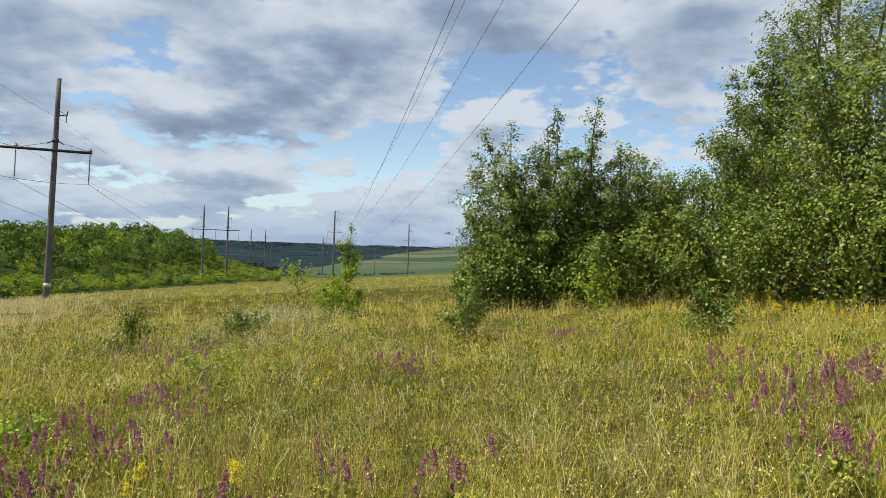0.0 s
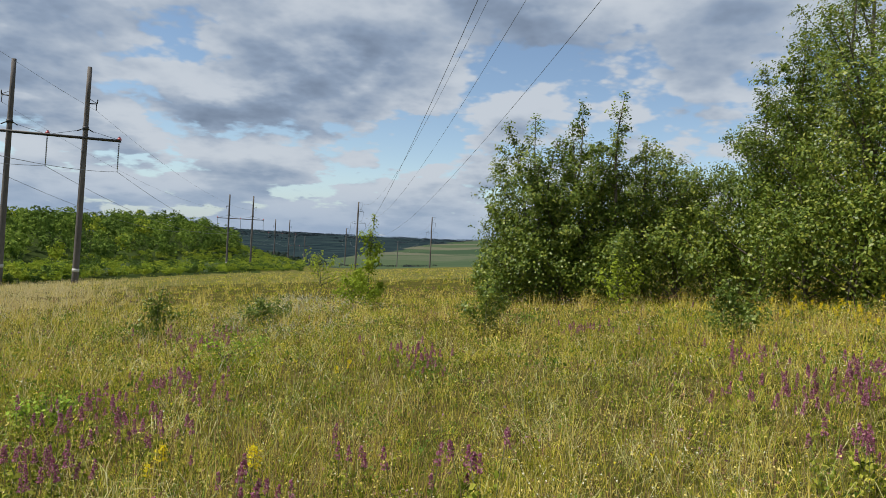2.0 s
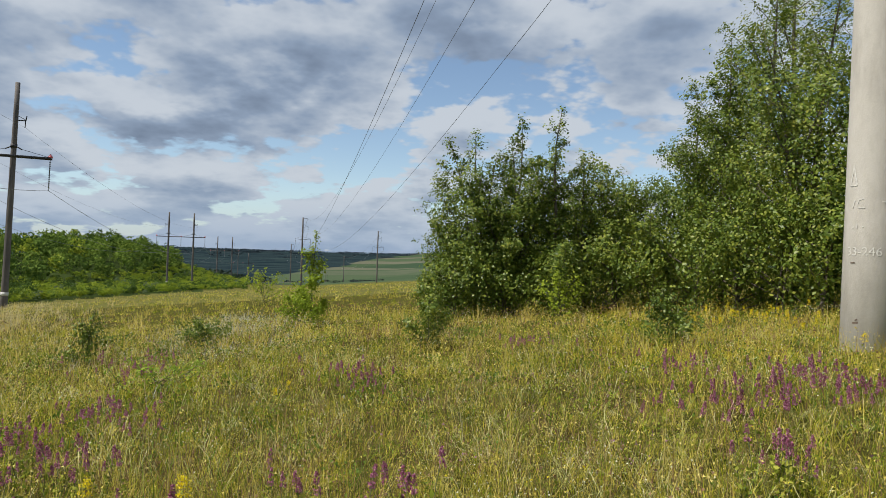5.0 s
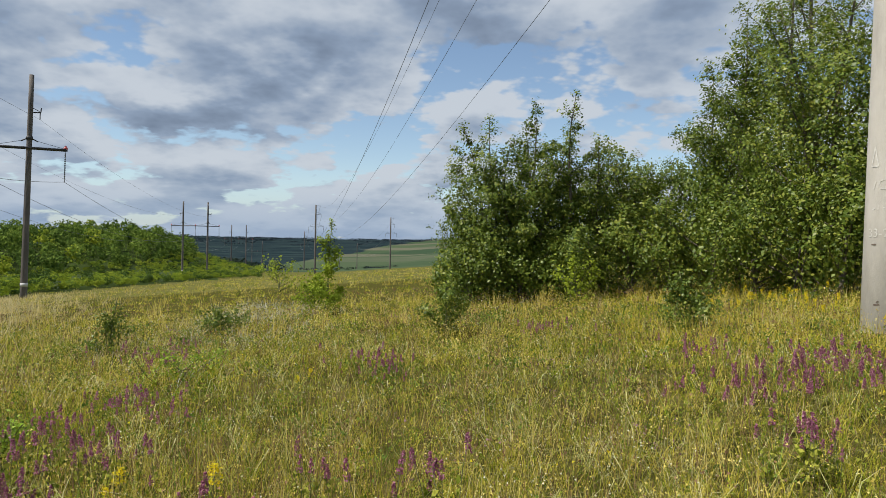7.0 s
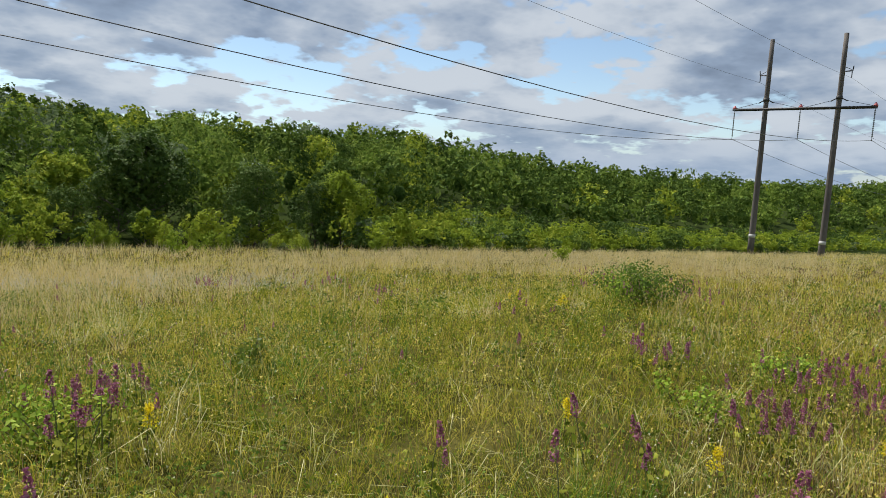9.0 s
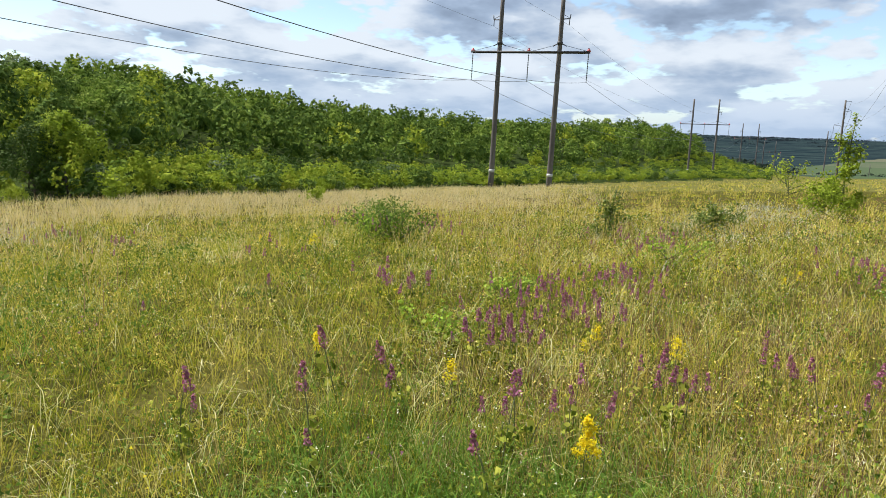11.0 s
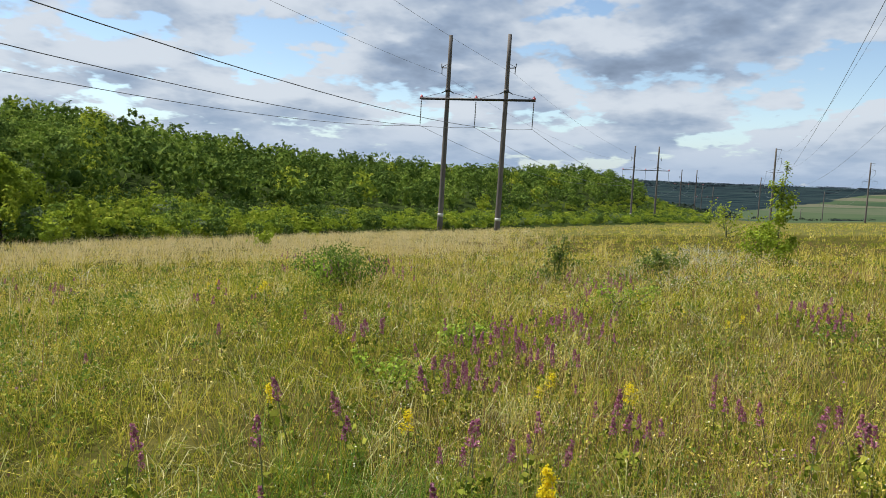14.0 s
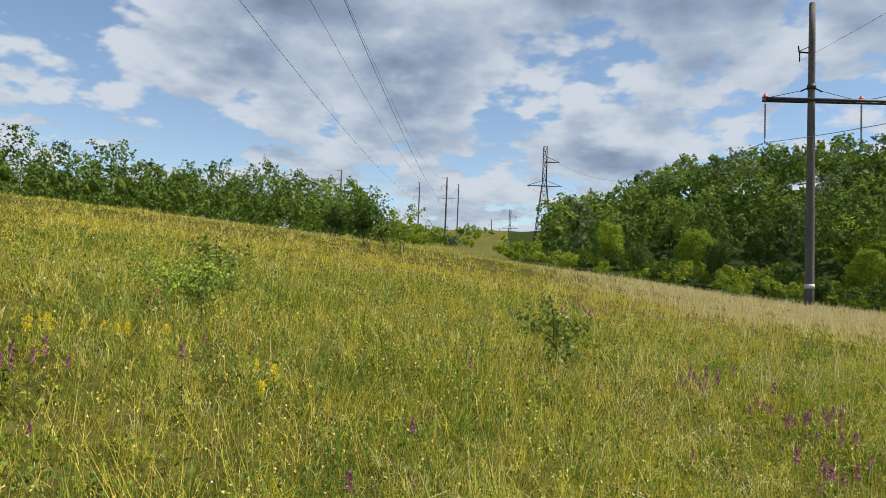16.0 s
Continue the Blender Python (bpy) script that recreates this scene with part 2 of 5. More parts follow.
BIRCH_LEAF = leafy("birch_leaf", ((0.12, (0.06, 0.105, 0.014)), (0.5, (0.135, 0.195, 0.025)), (0.8, (0.29, 0.32, 0.045)), (1.0, (0.45, 0.36, 0.09))), 0.3, 0.3, 0.5, 0.45, 0.12, 0.3)
BUSH_LEAF = leafy("bush_leaf", ((0.15, (0.13, 0.21, 0.02)), (0.5, (0.28, 0.365, 0.035)), (0.85, (0.45, 0.50, 0.055)), (1.0, (0.56, 0.50, 0.08))), 0.42, 0.4, 1.3, 0.6, 0.3, 0.06, 0.12)
DARK_LEAF = leafy("dark_leaf", ((0.15, (0.035, 0.07, 0.015)), (0.5, (0.085, 0.145, 0.026)), (1.0, (0.19, 0.26, 0.05))), 0.18, 0.4, 1.3, 0.6, 0.25, 0.08, 0.12)
WOODS = leafy("woods_leaf", ((0.25, (0.085, 0.145, 0.023)), (0.5, (0.185, 0.275, 0.044)), (0.75, (0.32, 0.39, 0.08))), 0.32, 0.6, 1.3, 0.7, 0, 0.03, 0.17)
DARK_WOODS = leafy("dark_woods_leaf", ((0.25, (0.045, 0.085, 0.018)), (0.5, (0.105, 0.17, 0.03)), (0.75, (0.20, 0.27, 0.05))), 0.15, 0.6, 1.3, 0.7, 0, 0.03, 0.17)
OLIVE_WOODS = leafy("olive_woods_leaf", ((0.25, (0.16, 0.235, 0.025)), (0.5, (0.31, 0.385, 0.04)), (0.75, (0.48, 0.50, 0.07))), 0.32, 0.6, 1.3, 0.7, 0, 0.03, 0.17)
SILVER_WOODS = leafy("silver_woods_leaf", ((0.25, (0.10, 0.155, 0.06)), (0.5, (0.17, 0.23, 0.10)), (0.75, (0.27, 0.32, 0.17))), 0.32, 0.6, 1.3, 0.7, 0, 0.03, 0.17)
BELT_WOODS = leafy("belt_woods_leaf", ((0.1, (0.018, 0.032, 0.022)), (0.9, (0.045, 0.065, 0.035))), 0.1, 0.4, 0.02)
# the blue of distance haze is mixed into these leaf colours
HAZED_WOODS = leafy("hazed_woods_leaf", ((0.1, (0.016, 0.027, 0.037)), (0.9, (0.030, 0.043, 0.052))), 0.1, 0.4, 0.004)
BARK = solid("bark", ((0.3, (0.07, 0.055, 0.04)), (0.7, (0.18, 0.15, 0.12))), 6, 0.9, 0, 0.5, 40, stretch=(1, 1, 0.25))
TWIG = solid("green_stem", ((0.3, (0.08, 0.10, 0.03)), (0.7, (0.15, 0.15, 0.06))), 8, 0.8)
CONCRETE = solid("concrete", ((0.25, (0.34, 0.31, 0.27)), (0.5, (0.47, 0.44, 0.39)), (0.75, (0.55, 0.52, 0.47))), 1.1, 0.85, 0, 0.25, 60, stretch=(1, 1, 0.35))
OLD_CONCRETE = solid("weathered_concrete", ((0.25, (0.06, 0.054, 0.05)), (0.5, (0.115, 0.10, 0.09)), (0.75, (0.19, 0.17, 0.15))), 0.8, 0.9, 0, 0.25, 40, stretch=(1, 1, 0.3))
STEEL = solid("dark_steel", ((0.3, (0.03, 0.03, 0.032)), (0.7, (0.09, 0.085, 0.08))), 4, 0.6, 0.6)
WHITE_PAINT = solid("white_paint", ((0.3, (0.42, 0.41, 0.38)), (0.7, (0.66, 0.65, 0.62))), 4, 0.7)
RED_PLASTIC = solid("red_cap", ((0.3, (0.40, 0.06, 0.07)), (0.7, (0.55, 0.12, 0.12))), 4, 0.5)
GLASS_INS = solid("insulator_glass", ((0.3, (0.10, 0.10, 0.10)), (0.7, (0.22, 0.23, 0.23))), 10, 0.25)
WIRE = solid("wire_aluminium", ((0.3, (0.10, 0.10, 0.105)), (0.7, (0.17, 0.17, 0.18))), 2, 0.5, 0.7)
TYRE = solid("tyre_rubber", ((0.3, (0.015, 0.015, 0.015)), (0.7, (0.035, 0.034, 0.032))), 20, 0.8)
BLACK_PAINT = solid("black_paint", ((0.3, (0.012, 0.012, 0.014)), (0.7, (0.03, 0.03, 0.032))), 12, 0.35)
ALLOY = solid("alloy", ((0.3, (0.45, 0.45, 0.46)), (0.7, (0.6, 0.6, 0.6))), 15, 0.35, 0.9)
GREY_VINYL = solid("grey_vinyl", ((0.3, (0.42, 0.44, 0.47)), (0.7, (0.62, 0.63, 0.65))), 12, 0.5)
OLD_WOOD = solid("charred_wood", ((0.3, (0.02, 0.017, 0.014)), (0.7, (0.06, 0.05, 0.04))), 8, 0.9, 0, 0.6, 40, stretch=(1, 1, 0.2))
SOIL = solid("meadow_ground", ((0.3, (0.018, 0.018, 0.006)), (0.48, (0.06, 0.058, 0.014)), (0.6, (0.10, 0.09, 0.025)), (0.75, (0.18, 0.15, 0.055))), 2.6, 0.95, 0, 0.8, 22)
FOREST_FLOOR = solid("forest_floor", ((0.3, (0.02, 0.03, 0.01)), (0.7, (0.05, 0.07, 0.02))), 0.06, 0.95)


def farmland(name):
    """Far land with the blue haze of kilometres of air painted into its colours: long fields of several crops on the
    open side, woods on the other side and along the ridge.
    """
    m, nodes, links = material(name)
    where = nodes.new("ShaderNodeNewGeometry").outputs["Position"]
    sep = nodes.new("ShaderNodeSeparateXYZ")
    links.new(where, sep.inputs[0])
    x, y = sep.outputs[0], sep.outputs[1]
    long_way = nodes.new("ShaderNodeMapping")
    long_way.inputs["Rotation"].default_value, long_way.inputs["Scale"].default_value = (0, 0, 0.18), (0.0011, 0.0038, 0.0)
    links.new(where, long_way.inputs[0])
    cells = nodes.new("ShaderNodeTexVoronoi")
    cells.inputs["Scale"].default_value = 1.0
    links.new(long_way.outputs[0], cells.inputs["Vector"])
    pick = nodes.new("ShaderNodeSeparateColor")
    links.new(cells.outputs["Color"], pick.inputs[0])
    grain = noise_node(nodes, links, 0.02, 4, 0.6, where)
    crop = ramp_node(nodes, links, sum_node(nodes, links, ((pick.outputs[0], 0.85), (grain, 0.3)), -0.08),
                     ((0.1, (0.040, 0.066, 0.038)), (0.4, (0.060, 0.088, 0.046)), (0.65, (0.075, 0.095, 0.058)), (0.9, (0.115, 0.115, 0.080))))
    # navy tint of the woods imitates haze over the distance
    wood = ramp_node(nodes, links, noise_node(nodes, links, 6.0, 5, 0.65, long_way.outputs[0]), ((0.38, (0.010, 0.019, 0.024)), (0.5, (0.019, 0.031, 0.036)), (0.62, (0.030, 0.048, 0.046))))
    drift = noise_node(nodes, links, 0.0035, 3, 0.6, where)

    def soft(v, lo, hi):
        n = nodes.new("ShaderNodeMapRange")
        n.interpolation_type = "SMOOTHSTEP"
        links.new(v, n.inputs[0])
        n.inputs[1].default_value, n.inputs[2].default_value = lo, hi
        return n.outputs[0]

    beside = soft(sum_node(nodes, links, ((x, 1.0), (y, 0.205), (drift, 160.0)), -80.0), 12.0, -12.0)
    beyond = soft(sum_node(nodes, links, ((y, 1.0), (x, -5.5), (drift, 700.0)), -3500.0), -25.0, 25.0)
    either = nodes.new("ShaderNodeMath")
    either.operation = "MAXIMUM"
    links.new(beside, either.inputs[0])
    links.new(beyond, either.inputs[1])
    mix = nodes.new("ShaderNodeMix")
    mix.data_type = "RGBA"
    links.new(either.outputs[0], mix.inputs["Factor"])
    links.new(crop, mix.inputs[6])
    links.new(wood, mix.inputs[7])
    p = nodes.new("ShaderNodeBsdfPrincipled")
    p.inputs["Roughness"].default_value, p.inputs["Specular IOR Level"].default_value = 0.95, 0.0
    links.new(mix.outputs[2], p.inputs["Base Color"])
    links.new(p.outputs[0], nodes.new("ShaderNodeOutputMaterial").inputs[0])
    return m


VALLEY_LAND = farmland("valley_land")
FAR_MEADOW = solid("far_meadow", ((0.3, (0.07, 0.075, 0.02)), (0.5, (0.115, 0.11, 0.032)), (0.7, (0.17, 0.15, 0.06))), 0.25, 0.95, 0, 0.6, 6)


# ---- mesh helpers ----
def mesh_np(name, verts, *face_sets):
    """A mesh from an array of vertices and arrays of triangles or quads."""
    me = bpy.data.meshes.new(name)
    verts = np.asarray(verts, np.float32)
    loops = np.concatenate([np.asarray(f, np.int32).ravel() for f in face_sets])
    totals = np.concatenate([np.full(len(f), np.shape(f)[1], np.int32) for f in face_sets])
    me.vertices.add(len(verts))
    me.vertices.foreach_set("co", verts.ravel())
    me.loops.add(len(loops))
    me.loops.foreach_set("vertex_index", loops)
    me.polygons.add(len(totals))
    me.polygons.foreach_set("loop_start", np.r_[0, np.cumsum(totals)[:-1]].astype(np.int32))
    me.update(calc_edges=True)
    return me


GOLD = (1 + 5 ** 0.5) / 2
ICO_V = np.array([(a * x, b * GOLD, 0) for x in (1,) for a in (-1, 1) for b in (-1, 1)] + [(0, a, b * GOLD) for a in (-1, 1) for b in (-1, 1)] + [(b * GOLD, 0, a) for a in (-1, 1) for b in (-1, 1)]) / math.sqrt(1 + GOLD ** 2)
ICO_T = np.array([f for f in itertools.combinations(range(12), 3) if all(np.linalg.norm(ICO_V[i] - ICO_V[j]) < 1.06 for i, j in itertools.combinations(f, 2))])
ICO_T = np.array([f if np.dot(np.cross(ICO_V[f[1]] - ICO_V[f[0]], ICO_V[f[2]] - ICO_V[f[0]]), ICO_V[f[0]]) > 0 else f[::-1] for f in ICO_T])


def hearts(rng, c, size, leaf, many):
    """The inside of crowns at centres c with half axes size: a small dense solid and large sprays round it."""
    n = len(c)
    v = (c[:, None] + ICO_V[None] * size[:, None] * 0.2).reshape(-1, 3)
    t = (ICO_T[None] + (12 * np.arange(n))[:, None, None]).reshape(-1, 3)
    d = rng.normal(size=(n, many, 3))
    d /= np.linalg.norm(d, axis=2)[:, :, None]
    p = (c[:, None] + d * size[:, None] * rng.uniform(0.1, 0.66, (n, many, 1))).reshape(-1, 3)
    k = rng.normal(size=(len(p), 3, 3)) * leaf * 0.36 + p[:, None]
    return np.concatenate([v, k.reshape(-1, 3)]), np.concatenate([t, len(v) + np.arange(3 * len(p)).reshape(-1, 3)]), np.r_[np.repeat(np.arange(n), len(ICO_T)), np.repeat(np.arange(n), many)]


def smooth(me):
    me.polygons.foreach_set("use_smooth", np.ones(len(me.polygons), bool))
    return me


def part(name, data, mat, parent=None, label=""):
    """One mesh object under a thing or a part; data is a bmesh or a mesh."""
    if isinstance(data, bmesh.types.BMesh):
        me = bpy.data.meshes.new(name)
        data.to_mesh(me)
        data.free()
        data = me
    if mat and not data.materials:
        data.materials.append(mat)
    ob = new(name, data)
    if parent is not None:
        ob.parent = parent
    if label:
        ob["label"] = label
    return ob


class Bag:
    """Gathers vertices and quads and triangles of one mesh."""

    def __init__(self):
        self.v, self.q, self.t, self.n = [], [], [], 0

    def add(self, v, q=(), t=()):
        self.v.append(np.asarray(v, float))
        if len(q):
            self.q.append(np.asarray(q) + self.n)
        if len(t):
            self.t.append(np.asarray(t) + self.n)
        self.n += len(v)
        return self

    def mesh(self, name):
        sets = [np.concatenate(s) for s in (self.q, self.t) if s]
        return mesh_np(name, np.concatenate(self.v), *sets)


def tube(path, radii, sides=8, cap=True):
    """Vertices and quads of a tapered tube along a path."""
    path = np.asarray(path, float)
    radii = np.broadcast_to(np.asarray(radii, float), (len(path),))
    along = np.gradient(path, axis=0)
    along /= np.linalg.norm(along, axis=1)[:, None] + 1e-12
    ref = np.where(np.abs(along[:, 2:3]) > 0.9, (1.0, 0.0, 0.0), (0.0, 0.0, 1.0))
    a = np.cross(along, ref)
    a /= np.linalg.norm(a, axis=1)[:, None]
    b = np.cross(along, a)
    ang = np.arange(sides) * 2 * np.pi / sides
    ring = a[:, None] * np.cos(ang)[:, None] + b[:, None] * np.sin(ang)[:, None]
    v = (path[:, None] + ring * radii[:, None, None]).reshape(-1, 3)
    k, n = np.arange(sides), len(path)
    q = np.concatenate([np.stack([i * sides + k, i * sides + (k + 1) % sides, (i + 1) * sides + (k + 1) % sides, (i + 1) * sides + k], 1) for i in range(n - 1)])
    t = []
    if cap:
        for start, flip in ((0, 1), ((n - 1) * sides, 0)):
            fan = np.stack([np.full(sides - 2, start), start + k[1:-1], start + k[2:]], 1)
            t.append(fan[:, ::-1] if flip else fan)
        t = np.concatenate(t)
    return v, q, t


def box(bag, lo, hi):
    (x0, y0, z0), (x1, y1, z1) = lo, hi
    bag.add([(x0, y0, z0), (x1, y0, z0), (x1, y1, z0), (x0, y1, z0), (x0, y0, z1), (x1, y0, z1), (x1, y1, z1), (x0, y1, z1)],
            [(3, 2, 1, 0), (4, 5, 6, 7), (0, 1, 5, 4), (1, 2, 6, 5), (2, 3, 7, 6), (3, 0, 4, 7)])


def bar(a, b, r, sides=6):
    return tube([a, b], [r, r], sides)


def single(name, mat, *pieces):
    bag = Bag()
    for p in pieces:
        bag.add(*p)
    me = bag.mesh(name)
    me.materials.append(mat)
    return me


# ---- the lie of the land ----
def step(v, lo, hi):
    s = np.clip((v - lo) / (hi - lo), 0, 1)
    return s * s * (3 - 2 * s)


def hump(x, y, cx0, cy0, sx, sy, turn=0.0):
    c, s = math.cos(radians(turn)), math.sin(radians(turn))
    u, v = (x - cx0) * c + (y - cy0) * s, -(x - cx0) * s + (y - cy0) * c
    return np.exp(-0.5 * ((u / sx) ** 2 + (v / sy) ** 2))


HILL = ((14, 18, 22, 28, 40, 48, 55, 75, 97, 113, 129, 149, 158, 172, 182, 188, 195, 201), (0, 4.5, 8.2, 8.6, 8.2, 7.4, 8.4, 8.4, 8.7, 11.0, 17, 21.0, 20.5, 21, 18, 9, 1.5, 0))
EDGE = ((14, 22, 32, 49, 64, 87, 122, 137, 150, 162, 172, 184, 200), (200, 130, 82, 52, 41, 36, 36, 36, 40, 46, 58, 64, 70))


def ground(x, y):
    """Height of the ground: a slope down to the west and gently to the north, wooded hills beyond a dip, a wide valley."""
    x, y = np.asarray(x, float), np.asarray(y, float)
    r, b = np.hypot(x, y), np.degrees(np.arctan2(-x, y)) % 360
    h = 0.075 * np.where(x < -45, -45 + (x + 45) * 0.25, np.minimum(x, 60 + 0.3 * (x - 60))) - 0.022 * np.clip(y, -320, 330)
    h += 0.5 * (1 - np.exp(-r * r / 45))
    h += 0.065 * 60 * (1 - np.exp(-np.maximum(x, 0) / 60)) * step(-y, -14, 8)
    foot = np.interp(b, *EDGE) + 6
    foot = foot + 42 * (1 - step(b, 36, 60))
    h += np.interp(b, *HILL) * step(r, foot, foot + 88)
    h += 13 * hump(x, y, 112, -322, 75, 60) + 4.5 * hump(x, y, -110, 272, 28, 28)
    h -= 30 * step(y, 260, 800) * step(r, 280, 750)
    h += 92 * step(r, 1100, 3600)
    h += 10 * np.sin(x / 610 + 1.0) * np.sin(y / 830 + 0.4) * step(r, 500, 1800)
    h += 0.30 * hump(x, y, -5.6, 4.4, 1.5, 4.5, 35) - 0.28 * hump(x, y, -14, -4, 5, 6) + 0.04 * np.sin(x * 1.1 + 0.4 * y) * np.sin(y * 0.8 - 0.3 * x)
    return h


def at(bearing, distance):
    b = radians(bearing)
    x, y = -math.sin(b) * distance, math.cos(b) * distance
    return x, y, float(ground(x, y))


def spot(bearing, distance, turn=0.0, size=1.0):
    m = pose(*at(bearing, distance), 0, 0, turn)
    return m @ Matrix.Diagonal((size, size, size, 1)) if size != 1.0 else m


# ---- ground ----
rings = np.r_[0.0, 0.4 * 1.062 ** np.arange(156)]
rings[-1] = 4700
sectors = 288
ang = np.arange(sectors) * 2 * np.pi / sectors
gx, gy = rings[1:, None] * np.cos(ang), rings[1:, None] * np.sin(ang)
gv = np.concatenate([[[0, 0, float(ground(0, 0))]], np.stack([gx, gy, ground(gx, gy)], -1).reshape(-1, 3)])
k = np.arange(sectors)
gq = np.concatenate([np.stack([1 + i * sectors + k, 1 + i * sectors + (k + 1) % sectors, 1 + (i + 1) * sectors + (k + 1) % sectors, 1 + (i + 1) * sectors + k], 1) for i in range(len(rings) - 2)])
gt = np.stack([np.zeros(sectors, int), 1 + k, 1 + (k + 1) % sectors], 1)
ground_mesh = smooth(mesh_np("ground", gv, gt, gq))
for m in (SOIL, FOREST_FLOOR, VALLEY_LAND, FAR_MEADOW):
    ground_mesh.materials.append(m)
mid = np.concatenate([gv[gt].mean(1), gv[gq].mean(1)])
mr = np.hypot(mid[:, 0], mid[:, 1])
mb = np.degrees(np.arctan2(-mid[:, 0], mid[:, 1]))
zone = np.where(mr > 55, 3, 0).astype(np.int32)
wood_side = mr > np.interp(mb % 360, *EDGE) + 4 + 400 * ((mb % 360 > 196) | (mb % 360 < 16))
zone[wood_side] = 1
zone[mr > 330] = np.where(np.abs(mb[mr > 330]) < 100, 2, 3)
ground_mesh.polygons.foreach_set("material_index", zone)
tagged(part("ground", ground_mesh, None), "sloping summer meadow ground running down to a wooded valley", "ground", kind="structure")


# ---- plants ----
def blades(rng, x, y, height, width, lean, base=0.0, plain=False):
    """Bent grass blades rooted on the ground."""
    n = len(x)
    z = ground(x, y) - 0.02 + base
    a, w = rng.uniform(0, 2 * np.pi, n), rng.uniform(0, 2 * np.pi, n)
    side = np.stack([np.cos(a), np.sin(a), np.zeros(n)], 1) * (width / 2)[:, None]
    way = np.stack([np.cos(w), np.sin(w), np.zeros(n)], 1)
    root = np.stack([x, y, z], 1)
    l = lean * height
    mid_p = root + way * (0.26 * l)[:, None] + np.array([0, 0, 1.0]) * (0.52 * height)[:, None]
    tip = root + way * l[:, None] + np.array([0, 0, 1.0]) * (height * np.sqrt(np.maximum(0.15, 1 - 0.6 * lean ** 2)))[:, None]
    if plain:
        return np.stack([root - side, root + side, tip], 1).reshape(-1, 3), None, np.arange(3 * n).reshape(-1, 3)
    v = np.stack([root, mid_p + side, tip, mid_p - side], 1).reshape(-1, 3)
    return v, np.arange(4 * n).reshape(-1, 4), None


def scatter(rng, n, r0, r1, power=1.0, b0=-75.0, b1=245.0):
    """Places with a density that falls as distance to the power; bearings that the walk sees."""
    u = rng.random(n)
    e = 2.0 - power
    r = (r0 ** e + u * (r1 ** e - r0 ** e)) ** (1 / e) if abs(e) > 1e-6 else r0 * (r1 / r0) ** u
    b = np.radians(rng.uniform(b0, b1, n))
    return -np.sin(b) * r, np.cos(b) * r, r


def patchy(x, y, scale, seed):
    """Soft patches between 0 and 1."""
    s = seed * 1.7
    return 0.5 + 0.25 * (np.sin(x / scale + s) * np.sin(y / scale * 1.3 - s) + np.sin((x + y) / scale * 0.7 + 2 * s) * np.sin((x - y) / scale * 1.1 + s))


def meadow(name, seed, n, r0, r1, power, hgt, wid, lean, mat, label, keep=None, grow=0.0, b0=-75.0, b1=245.0, plain=False, tuft=8):
    """Grass in tufts whose blades share height and lean; keep thins it out by place."""
    rng = np.random.default_rng(seed)
    m = n // tuft
    x, y, r = scatter(rng, m, r0, r1, power, b0, b1)
    if keep is not None:
        ok = rng.random(m) < keep(x, y)
        x, y, r = x[ok], y[ok], r[ok]
    size = rng.uniform(0.55, 1.25, len(x)) * (0.62 + 0.76 * patchy(x, y, 0.33, seed)) * (0.7 + 0.6 * patchy(x, y, 1.6, seed + 3))
    x, y, r, size = (np.repeat(v, tuft) for v in (x, y, r, size))
    spread = 0.022 * (1 + 0.12 * r)
    x, y = x + rng.normal(size=len(x)) * spread, y + rng.normal(size=len(x)) * spread
    n = len(x)
    v, q, t = blades(rng, x, y, rng.uniform(*hgt, n) * size, rng.uniform(*wid, n) * (1 + grow * r), rng.uniform(*lean, n), 0.0, plain)
    ob = part(name, mesh_np(name, v, t if plain else q), mat)
    return tagged(ob, label, "grass", kind="stuff")


def pasture(x, y):
    """1 where meadow grows, 0 among the woods."""
    b = np.degrees(np.arctan2(-x, y)) % 360
    return 1.0 - step(np.hypot(x, y) / np.interp(b, *EDGE), 0.98, 1.1) * ((b > 14) & (b < 200))


def by_bearing(x, y, b0, b1, soft=6.0):
    b = np.degrees(np.arctan2(-x, y)) % 360
    return step(b, b0 - soft, b0 + soft) * (1 - step(b, b1 - soft, b1 + soft))


def lush_spot(x, y):
    return np.maximum(hump(x, y, -3.6, -4.4, 1.5, 1.2), 1.8 * hump(x, y, -1.2, 2.0, 0.7, 0.5))


ALL = dict(b0=-180.0, b1=180.0)


def pinkish(x, y):
    """1 on the lower meadow where pale flowering grass takes over."""
    start = 17 - 7 * by_bearing(x, y, 70, 126, 8)
    past = np.hypot(x, y) - start
    return by_bearing(x, y, 28, 190, 10) * step(past, 0, 8) * (1 - 0.65 * by_bearing(x, y, 62, 126, 8) * step(past, 8, 14))


def drier(x, y):
    """1 on the dry side of the meadow, towards the stand of birches."""
    return 1 - by_bearing(x, y, 34, 325, 14)


def yellower(x, y):
    return by_bearing(x, y, 178, 300, 12)


def lush_side(x, y):
    """Tall fresh grass on the side of the second pylon."""
    b = np.degrees(np.arctan2(-x, y)) % 360
    return np.exp(-((b - 152) / 15) ** 2) * step(np.hypot(x, y), 3.2, 5.0) * (1 - step(np.hypot(x, y), 10, 15))


